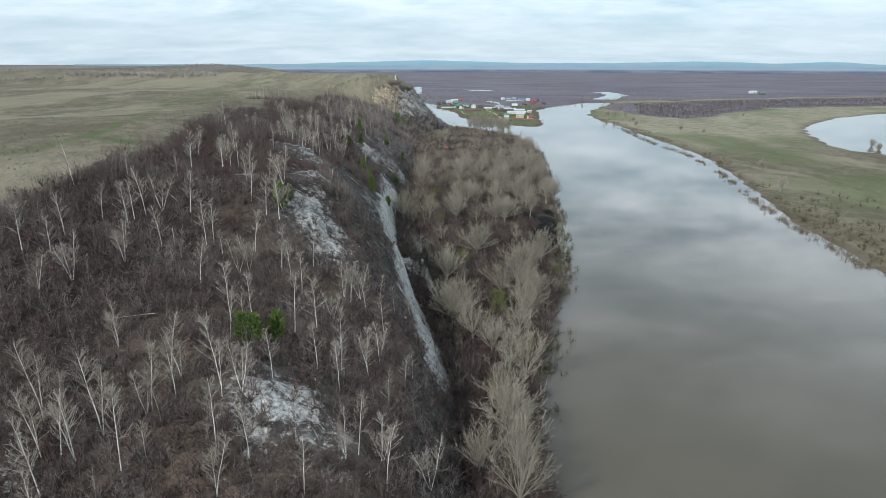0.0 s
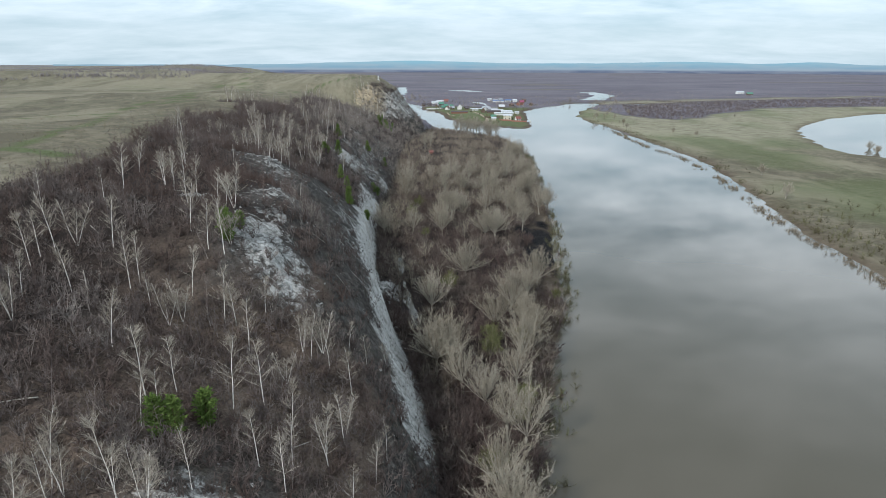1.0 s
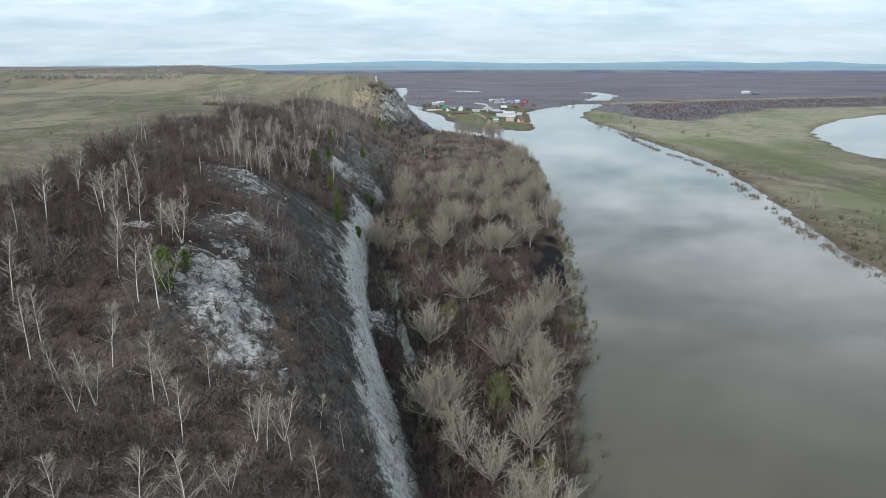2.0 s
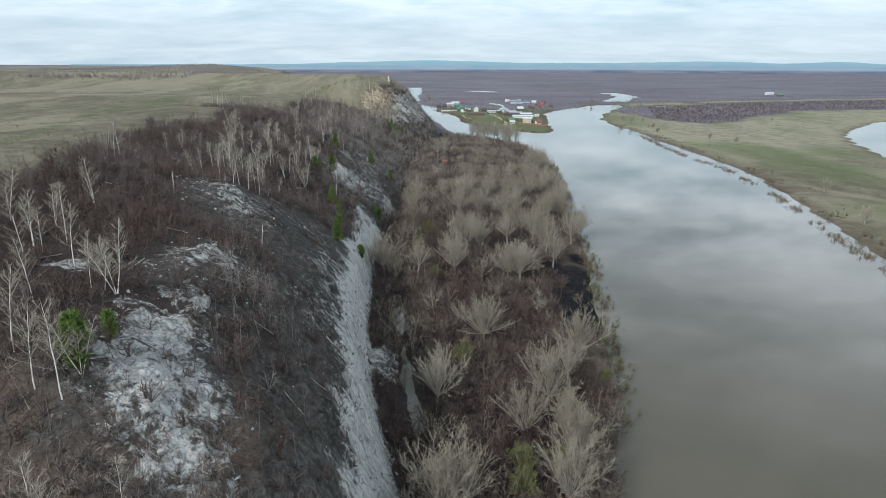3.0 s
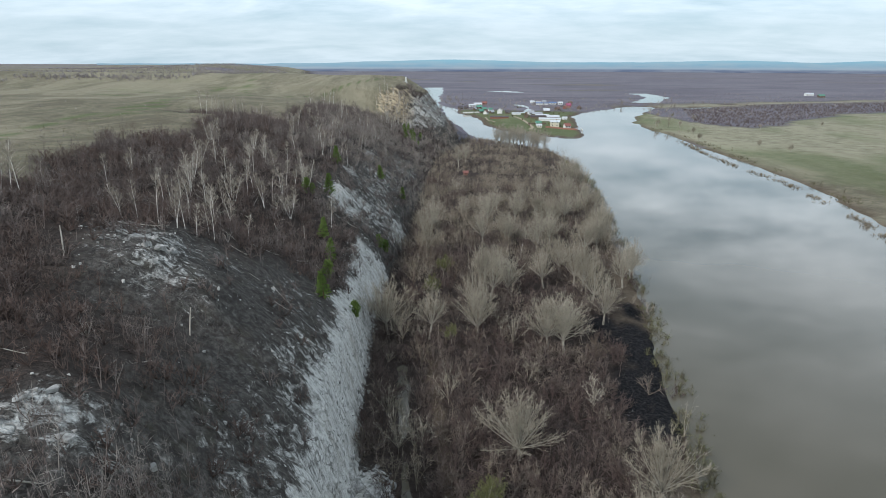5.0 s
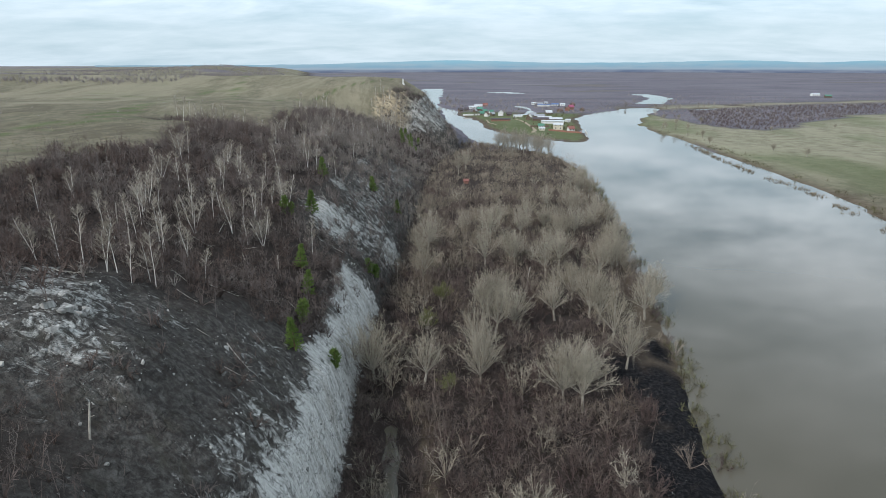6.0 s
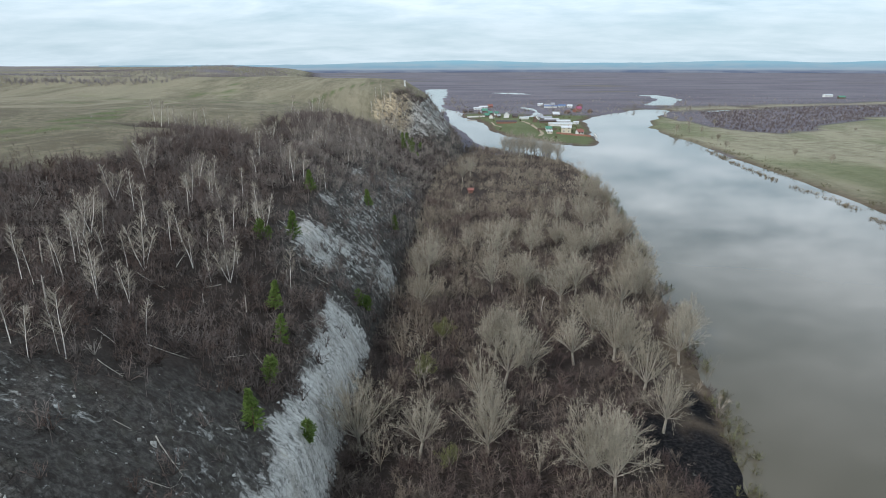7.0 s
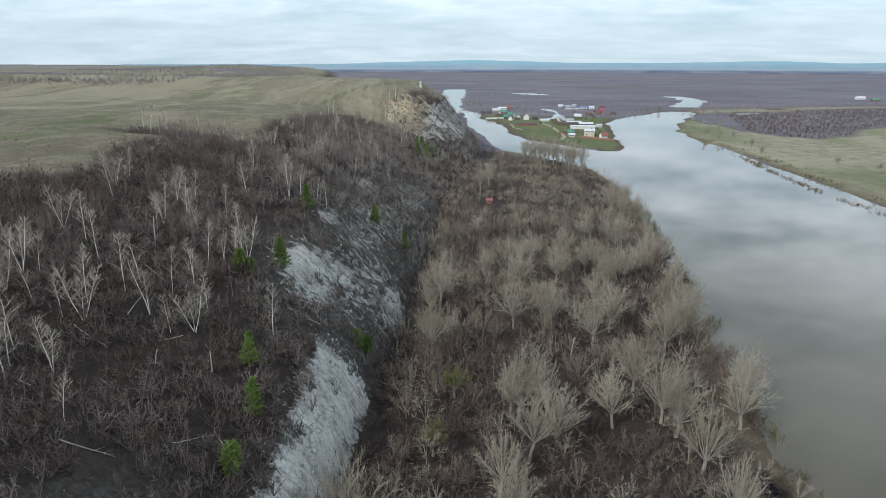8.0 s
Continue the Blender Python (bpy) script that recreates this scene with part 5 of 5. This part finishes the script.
def house(x, y, turn, sx, sy, eaves, rise, wall, roof, label, name="house", windows=True):
    sx, sy, eaves, rise = 0.60 * sx, 0.66 * sy, 0.85 * eaves, 0.78 * rise
    z = float(land_height(np.array([x]), np.array([y]))[0])
    root = tagged(new(name), label, "house" if name == "house" else "shed", "village buildings")
    root.matrix_basis = pose(x, y, max(z, 0.5), 0, 0, turn)
    wall_ob = part("wall", gable_mesh(sx, sy, eaves, rise), PAINTS[wall], root)
    part("roof", roof_mesh(sx, sy, eaves, rise), PAINTS[roof], root)
    if windows:
        n = max(2, int(sx / 3.2))
        for k in range(n):
            px = -sx / 2 + sx * (k + 0.5) / n
            for level in range(1 if eaves < 4.5 else 2):
                if k == n // 2 and level == 0 and n > 2:
                    d = part("door", MESHES["door"], PAINTS["timber"], root)
                    d.location = (px, -sy / 2 - 0.03, 0)
                    continue
                w = new("window")
                w.parent = root
                w.location = (px, -sy / 2 - 0.02, level * 2.7)
                f = part("window_frame", MESHES["window_frame"], FRAME, w)
                p = part("pane", MESHES["pane"], GLASS, w)
                p.location = (0, -0.02, 0)
        c = part("chimney", MESHES["chimney"], PAINTS["brick"], root)
        c.location = (sx * 0.2, sy * 0.12, eaves + rise * 0.55)
    return root


def build_village():
    white, timber = "white-walled village house with a %s roof", "low dark timber house with a %s roof"
    rows = (
        (-5.9, 981, 10, 15, 6, 2.6, 1.5, "white", "pale_roof"), (-20.9, 936, 30, 8, 6, 2.6, 2.2, "timber", "dark_roof"), (-13, 939, 5, 9, 7, 2.8, 2.4, "timber", "dark_roof"),
        (2, 1004, 5, 18, 7, 2.8, 1.6, "white", "pale_roof"), (4, 941, 0, 11, 8, 3.0, 2.6, "timber", "green_roof"), (12, 1023, 0, 11, 7, 2.8, 2.4, "brick", "red_roof"),
        (6, 868, 20, 9, 7, 2.8, 2.6, "timber", "green_roof"), (12, 850, 60, 8, 7, 3.0, 2.6, "white", "brown_roof"), (19, 861, 30, 7, 6, 2.6, 2.2, "timber", "grey_roof"),
        (28.5, 859, 85, 9, 9, 4.2, 3.4, "white", "grey_roof"), (38, 857, 10, 9, 6, 2.6, 2.0, "timber", "dark_roof"), (64, 837, 15, 11, 8, 3.4, 2.8, "white", "grey_roof"),
        (56, 800, 80, 10, 7, 3.0, 2.6, "timber", "brown_roof"), (87, 885, 5, 12, 8, 3.0, 3.0, "timber", "pale_roof"), (104.7, 918, 40, 9, 7, 2.8, 2.4, "timber", "brown_roof"),
        (124, 957, 10, 10, 9, 4.6, 3.0, "brick", "magenta_roof"), (117, 943, 80, 8, 7, 2.8, 2.4, "brick", "red_roof"), (61, 713, 5, 8.5, 7, 3.0, 2.2, "white", "green_roof"),
        (60, 693, 0, 7.5, 5, 2.5, 1.2, "cream", "pale_roof"), (76, 706, -4, 14, 9, 5.4, 1.6, "cream", "pale_roof"), (86, 693, 20, 9, 7, 3.0, 2.6, "white", "red_roof"),
        (85, 1069, 0, 11, 7, 2.8, 1.8, "white", "pale_roof"), (92, 1047, 10, 13, 8, 3.0, 2.0, "timber", "grey_roof"), (103, 1067, 0, 9, 7, 3.0, 2.6, "white", "grey_roof"),
        (112, 1033, 0, 16, 7, 3.0, 1.6, "white", "blue_roof"), (123, 1034, 0, 11, 7, 2.8, 1.8, "white", "pale_roof"), (138, 1038, 30, 9, 7, 2.8, 2.2, "timber", "brown_roof"),
        (136, 941, 60, 9, 7, 2.8, 2.4, "timber", "brown_roof"), (630, 1336, 10, 26, 10, 4.0, 2.4, "white", "pale_roof"), (616, 1266, 0, 18, 9, 4.0, 2.6, "timber", "green_roof"),
        (10, 905, 20, 9, 7, 2.8, 2.4, "timber", "green_roof"), (-2, 915, 70, 8, 6, 2.6, 2.2, "timber", "grey_roof"), (18, 900, 15, 8, 6, 2.6, 2.2, "white", "green_roof"))
    for r in rows:
        colour = r[8].replace("_roof", "")
        house(*r, (timber if r[7] == "timber" else "brick village house with a %s roof" if r[7] == "brick" else white) % colour)
    barns = ((26, 792, 2, 34, 6, 2.4, 1.0, "brick", "dark_roof"), (70, 794, 3, 34, 8, 2.8, 1.4, "timber", "dark_roof"), (74, 808, 3, 24, 7, 2.8, 1.4, "white", "pale_roof"), (78, 765, 2, 38, 7, 3.0, 1.0, "white", "pale_roof"),
             (84, 791, 2, 22, 8, 3.0, 1.6, "timber", "pale_roof"), (96, 784, 0, 8, 5, 2.6, 0.8, "white", "pale_roof"), (70, 829, 8, 20, 8, 3.0, 2.0, "timber", "grey_roof"), (47, 838, 5, 16, 6, 2.2, 0.8, "white", "pale_roof"),
             (96, 1030, 0, 30, 7, 2.8, 1.0, "white", "blue_roof"), (-4, 430.5, 10, 3.6, 2.6, 1.9, 0.7, "brick", "red_roof"))
    for r in barns:
        house(*r, "long low %s barn with a %s roof" % ("white" if r[7] == "white" else "dark", r[8].replace("_roof", "")) if r[1] > 500 else "small red shed half hidden in flood plain scrub", "barn" if r[1] > 500 else "shed", False)


build_village()


def plank_fence(points, height, material, label):
    """A boarded fence along a line: posts and panels."""
    root = tagged(new("fence"), label, "fence", "village fences")
    post, k = box_mesh("post", 0.16, 0.16, height + 0.2, -0.2), 0
    for (ax, ay), (bx, by) in zip(points[:-1], points[1:]):
        length = math.hypot(bx - ax, by - ay)
        n = max(1, int(length / 4))
        panel = box_mesh("panel", length / n - 0.16, 0.06, height - 0.15, 0.1)
        for j in range(n):
            t = (j + 0.5) / n
            x, y = ax + (bx - ax) * t, ay + (by - ay) * t
            z = max(float(land_height(np.array([x]), np.array([y]))[0]), 0.4)
            turn = math.degrees(math.atan2(by - ay, bx - ax))
            part("panel", panel, material, root).matrix_basis = pose(x, y, z, 0, 0, turn)
            x, y = ax + (bx - ax) * j / n, ay + (by - ay) * j / n
            part("post", post, material, root).matrix_basis = pose(x, y, z, 0, 0, turn)


plank_fence(((-16, 862), (6, 866)), 1.9, PAINTS["white"], "pale boarded fence around a village garden")
plank_fence(((52, 702), (52, 724), (70, 726)), 1.6, PAINTS["timber"], "dark boarded garden fence in the village")
plank_fence(((66, 692), (92, 672), (97, 700)), 1.6, PAINTS["brick"], "rust-brown garden fence near the spit's tip")
plank_fence(((93, 650), (97, 668), (100, 700)), 1.2, PAINTS["white"], "pale low fence along the river bank")
plank_fence(((95, 770), (97, 800)), 1.8, PAINTS["grey_roof"], "grey boarded fence beside the barns")


def village_gardens():
    rng = np.random.RandomState(95)
    n = 420
    x, y = rng.uniform(-25, 140, n), rng.uniform(640, 1050, n)
    k = (wet(x, y) < -4) & (x > np.interp(y, SPIT_WEST_Y, SPIT_WEST_X)) & (x < np.interp(y, SPIT_EAST_Y, SPIT_EAST_X)) & (fbm(x / 30, y / 30, 96, 2) > 0.0)
    x, y = x[k], y[k]
    stamp("garden_bushes", [tuft_shape(560 + j, 0.14) for j in range(5)], x, y, land_height(x, y), rng.uniform(1.2, 4.5, len(x)), rng.uniform(0.1, 1, len(x)), GREEN_SCRUB, "bare garden trees and bushes between the houses", "bushes", 97)


village_gardens()

# village lane
def lane(name, line, half, material, label):
    v, f = [], []
    pts = []
    for (ax, ay), (bx, by) in zip(line[:-1], line[1:]):
        for t in np.linspace(0, 1, 8, endpoint=False):
            pts.append((ax + (bx - ax) * t, ay + (by - ay) * t))
    pts.append(line[-1])
    for k, (x, y) in enumerate(pts):
        (ax, ay), (bx, by) = pts[max(k - 1, 0)], pts[min(k + 1, len(pts) - 1)]
        l = math.hypot(bx - ax, by - ay)
        nx, ny = -(by - ay) / l, (bx - ax) / l
        for s in (-half, half):
            px, py = x + nx * s, y + ny * s
            v.append((px, py, max(float(land_height(np.array([px]), np.array([py]))[0]), 0.5) + 0.25))
        if k:
            f.append((2 * k - 2, 2 * k - 1, 2 * k + 1, 2 * k))
    me = mesh_from(name, np.array(v), np.array(f), (), True)
    me.materials.append(material)
    tagged(new(name, me), label, "road", kind="structure")


DIRT = bark_material("dirt", (0.24, 0.19, 0.13), (0.36, 0.30, 0.22), 0.6)
lane("dirt_lane", ((43, 812), (50, 774), (53, 730), (54, 692), (50, 675)), 1.6, DIRT, "pale dirt lane through the village grass")
lane("dirt_path", ((11, 806), (13, 773), (20, 749)), 1.0, DIRT, "pale footpath down to the river")


# ---------------------------------------------------------------- stele on the headland
STONE = bark_material("pale_stone", (0.52, 0.51, 0.48), (0.74, 0.73, 0.70), 3.0)
CHALK_ROCK = bark_material("chalk_rock", (0.15, 0.143, 0.132), (0.42, 0.408, 0.385), 2.2)
LOG_WOOD = bark_material("bleached_log", (0.26, 0.235, 0.20), (0.48, 0.445, 0.39), 4.0)
CHARRED = bark_material("charred_wood", (0.012, 0.011, 0.011), (0.05, 0.045, 0.042), 4.0)


def stele(x, y):
    z = float(land_height(np.array([x]), np.array([y]))[0])
    root = tagged(new("stele"), "small white stone stele on the headland's brow", "monument")
    root.matrix_basis = pose(x, y, z, 0, 0, 20)
    part("plinth", box_mesh("plinth", 1.8, 1.8, 0.7, -0.25, 0.05), STONE, root)
    part("pillar", box_mesh("pillar", 0.9, 0.9, 3.0, 0.45, 0.08), STONE, root)
    part("cap", box_mesh("cap", 1.15, 1.15, 0.22, 3.45, 0.04), STONE, root)


stele(-50.5, 562)


# ---------------------------------------------------------------- fallen chalk blocks
def block_mesh(seed, size):
    """An angular broken block."""
    rng = np.random.RandomState(seed)
    bm = bmesh.new()
    for _ in range(13):
        p = rng.uniform(-1, 1, 3)
        bm.verts.new(Vector(p / max(np.abs(p).max(), 0.3) * size * rng.uniform(0.75, 1.0)))
    bmesh.ops.convex_hull(bm, input=bm.verts[:])
    me = bpy.data.meshes.new("chalk_block")
    bm.to_mesh(me)
    bm.free()
    return me


def chalk_blocks():
    rng = np.random.RandomState(111)
    meshes = [block_mesh(k, 0.6) for k in range(6)]
    for me in meshes:
        me.materials.append(CHALK_ROCK)
    for k in range(95):
        t = rng.uniform(0, 1)
        heap = k < 62
        y = rng.normal(175.5, 4.0) if heap else rng.uniform(125, 262)
        foot = float(slide(np.array([y]), FOOT_Y, FOOT_X)[0])
        x = foot + (rng.uniform(-1.0, 5.0) if heap else rng.uniform(-1.5, 1.5))
        z = float(land_height(np.array([x]), np.array([y]))[0])
        s = 0.45 + min(1.3, rng.exponential(0.45)) if heap else rng.uniform(0.3, 0.8)
        ob = tagged(new("chalk_block", meshes[rng.randint(6)]), "pale angular chalk block fallen at the cliff foot", "boulder", "fallen chalk blocks")
        ob.matrix_basis = pose(x, y, z + 0.12 * s, rng.uniform(-30, 30), rng.uniform(-30, 30), rng.uniform(0, 360)) @ Matrix.Diagonal((s, s * rng.uniform(0.7, 1.2), s * rng.uniform(0.6, 1), 1))


chalk_blocks()


def chalk_outcrops():
    """Jointed blocks standing out of the bare spurs."""
    rng = np.random.RandomState(113)
    meshes = [block_mesh(60 + k, 0.6) for k in range(6)]
    for me in meshes:
        me.materials.append(CHALK_ROCK)
    for cx, cy, rx, ry, count in ((-26.5, 118, 4.5, 6, 58), (-28.5, 131, 2.5, 4, 16), (-21, 111, 2.5, 3, 14), (-30, 144, 3, 3, 12), (-42.5, 133.5, 3, 1.5, 8), (-43, 187, 4, 5, 20), (-19.5, 67, 4, 3.5, 22)):
        for x, y in zip(rng.normal(cx, rx * 0.6, count), rng.normal(cy, ry * 0.6, count)):
            z = float(land_height(np.array([x]), np.array([y]))[0])
            s = 0.35 + min(1.3, rng.exponential(0.38))
            ob = tagged(new("chalk_outcrop", meshes[rng.randint(6)]), "grey weathered chalk block jutting from the bare spur", "rock", "chalk outcrops on the spurs")
            ob.matrix_basis = pose(x, y, z - 0.16 * s, rng.uniform(-20, 20), rng.uniform(-20, 20), rng.uniform(0, 360)) @ Matrix.Diagonal((1.3 * s, s * rng.uniform(0.7, 1.3), s * rng.uniform(0.5, 0.9), 1))


chalk_outcrops()


# ---------------------------------------------------------------- loose rubble on the bare chalk
RUBBLE = thicket_material("chalk_rubble", (0.0, (0.13, 0.125, 0.115)), (0.5, (0.32, 0.31, 0.288)), (1.0, (0.54, 0.525, 0.49)), spread=0.1)


def rubble():
    rng = np.random.RandomState(151)
    shapes = []
    for me in [block_mesh(30 + k, 1.0) for k in range(5)]:
        v = np.array([p.co[:] for p in me.vertices])
        me.calc_loop_triangles()
        shapes.append((v, np.array([tri.vertices[:] for tri in me.loop_triangles])))
        bpy.data.meshes.remove(me)
    n = 16000
    y = 55 + 350 * rng.uniform(0, 1, n) ** 1.1
    x = slide(y, FOOT_Y, FOOT_X) - rng.uniform(-1.0, 46, n)
    z, k = masks_at(x, y)
    keep = rng.uniform(0, 1, n) < np.clip(k["chalk"] * 0.75 + 0.07 * k["scree"] - 0.03, 0, 1)
    x, y, z = x[keep], y[keep], z[keep]
    size = 0.05 + 0.085 * rng.exponential(1.0, len(x))
    stamp("chalk_rubble", shapes, x, y, z + 0.1, np.clip(size, 0.05, 0.40), rng.uniform(0.1, 1.0, len(x)), RUBBLE, "pale chalk rubble and small outcrops on the bare slopes", "rubble", 152)


rubble()


# ---------------------------------------------------------------- fallen trunks and snags
def log_mesh(seed, length):
    rng = np.random.RandomState(seed)
    w = Wood()
    pts = grow(np.array([-length / 2, 0, 0.0]), np.array([1.0, 0, 0]), length, 5, 0.0, 0.05, rng)
    w.tube(pts, [0.075, 0.07, 0.06, 0.05, 0.035, 0.015], 6)
    for _ in range(7):
        p, d = along(pts, rng.uniform(0.4, 1))
        w.tube([p, p + unit(d + rng.normal(0, 0.7, 3)) * rng.uniform(0.4, 1.4)], [0.03, 0.008], 3)
    return mesh_from("fallen_log", *w.arrays(), (), True)


def fallen_logs():
    rng = np.random.RandomState(121)
    meshes = [log_mesh(600 + k, 5.0) for k in range(6)]
    for me in meshes:
        me.materials.append(LOG_WOOD)
    spots = [(-30, 240), (-52.9, 232.2), (-50.6, 234.4), (-44.5, 241.4), (-40, 206.1), (-33, 230), (-43.3, 236.4), (-34.5, 226), (-13.7, 83.8), (-30.4, 101.2), (-29, 262), (-33, 266), (-36, 256), (-44, 212), (-47, 208)]
    spots += [(float(slide(np.array([b]), FOOT_Y, FOOT_X)[0]) - a, b) for a, b in zip(rng.uniform(10, 55, 55), rng.uniform(62, 330, 55))]
    for x, y in spots:
        at = lambda px, py: float(land_height(np.array([px]), np.array([py]))[0])
        a = rng.uniform(0, 6.28)
        s = rng.uniform(0.5, 1.15)
        dx, dy = math.cos(a) * 2.3 * s, math.sin(a) * 2.3 * s
        z0, z1 = at(x - dx, y - dy), at(x + dx, y + dy)
        tilt = -math.degrees(math.atan2(z1 - z0, 4.6 * s))
        ob = tagged(new("fallen_log", meshes[rng.randint(6)]), "bleached fallen birch trunk lying on the slope", "log", "fallen trunks on the slope")
        ob.matrix_basis = pose(x, y, max((z0 + z1) / 2, at(x, y)) + 0.1, 0, tilt, math.degrees(a)) @ Matrix.Diagonal((s, s, s, 1))


fallen_logs()


def snag(x, y, height):
    """A dead broken trunk."""
    rng = np.random.RandomState(int(abs(x * 10 + y)))
    w = Wood()
    pts = grow(np.array([0, 0, -0.4]), np.array([0.04, 0.02, 1.0]), height + 0.4, 3, 0, 0.03, rng)
    w.tube(pts, [0.11, 0.10, 0.09, 0.06], 7)
    for _ in range(4):
        p, d = along(pts, rng.uniform(0.5, 0.95))
        w.tube([p, p + way(rng.uniform(0, 6.28), 0.5) * rng.uniform(0.3, 0.8)], [0.05, 0.015], 3)
    me = mesh_from("dead_trunk", *w.arrays(), (), True)
    me.materials.append(LOG_WOOD)
    ob = tagged(new("dead_trunk", me), "bleached broken trunk still standing in the scrub", "dead tree", "standing dead trunks")
    ob.matrix_basis = stand(x, y, 0, 1.0)


for sx, sy, sh in ((15.5, 284, 5.5), (-52, 214, 4), (-57, 262, 5), (-38, 240, 3), (-61, 226, 4.5), (-45, 99, 4), (-33, 172, 3.5), (-50, 176, 4)):
    snag(sx, sy, sh)


# ---------------------------------------------------------------- charred stubble on the burnt bank
def burnt_stubble():
    rng = np.random.RandomState(131)
    n = 1000
    x, y = rng.uniform(24, 46, n), rng.uniform(185, 256, n)
    z, k = masks_at(x, y)
    keep = (rng.uniform(0, 1, n) < k["burn"]) & (z > 0.2)
    x, y, z = x[keep], y[keep], z[keep]
    stamp("charred_stubble", [bush_shape(620 + j, 0.08, 3) for j in range(4)], x, y, z, rng.uniform(0.25, 0.8, len(x)), np.zeros(len(x)), CHARRED, "charred black reed stubble on the burnt bank", "stubble", 132)


burnt_stubble()


# ---------------------------------------------------------------- dry grass
STRAW = thicket_material("dry_grass", (0.0, (0.17, 0.15, 0.085)), (0.5, (0.25, 0.22, 0.14)), (1.0, (0.34, 0.30, 0.20)))


def grass_tussocks():
    rng = np.random.RandomState(141)
    n = 6000
    y = rng.uniform(105, 420, n)
    x = slide(y, FOOT_Y, FOOT_X) - rng.uniform(50, 120, n)
    z, k = masks_at(x, y)
    keep = rng.uniform(0, 1, n) < k["grass"] * np.clip(0.5 + fbm(x / 8, y / 8, 78, 2), 0, 1)
    x, y, z = x[keep], y[keep], z[keep]
    stamp("grass_tussocks", [tuft_shape(640 + j, 0.10) for j in range(4)], x, y, z, rng.uniform(0.25, 0.7, len(x)), rng.uniform(0, 1, len(x)), STRAW, "dry straw-coloured grass tussocks on the plateau", "grass", 142)


grass_tussocks()
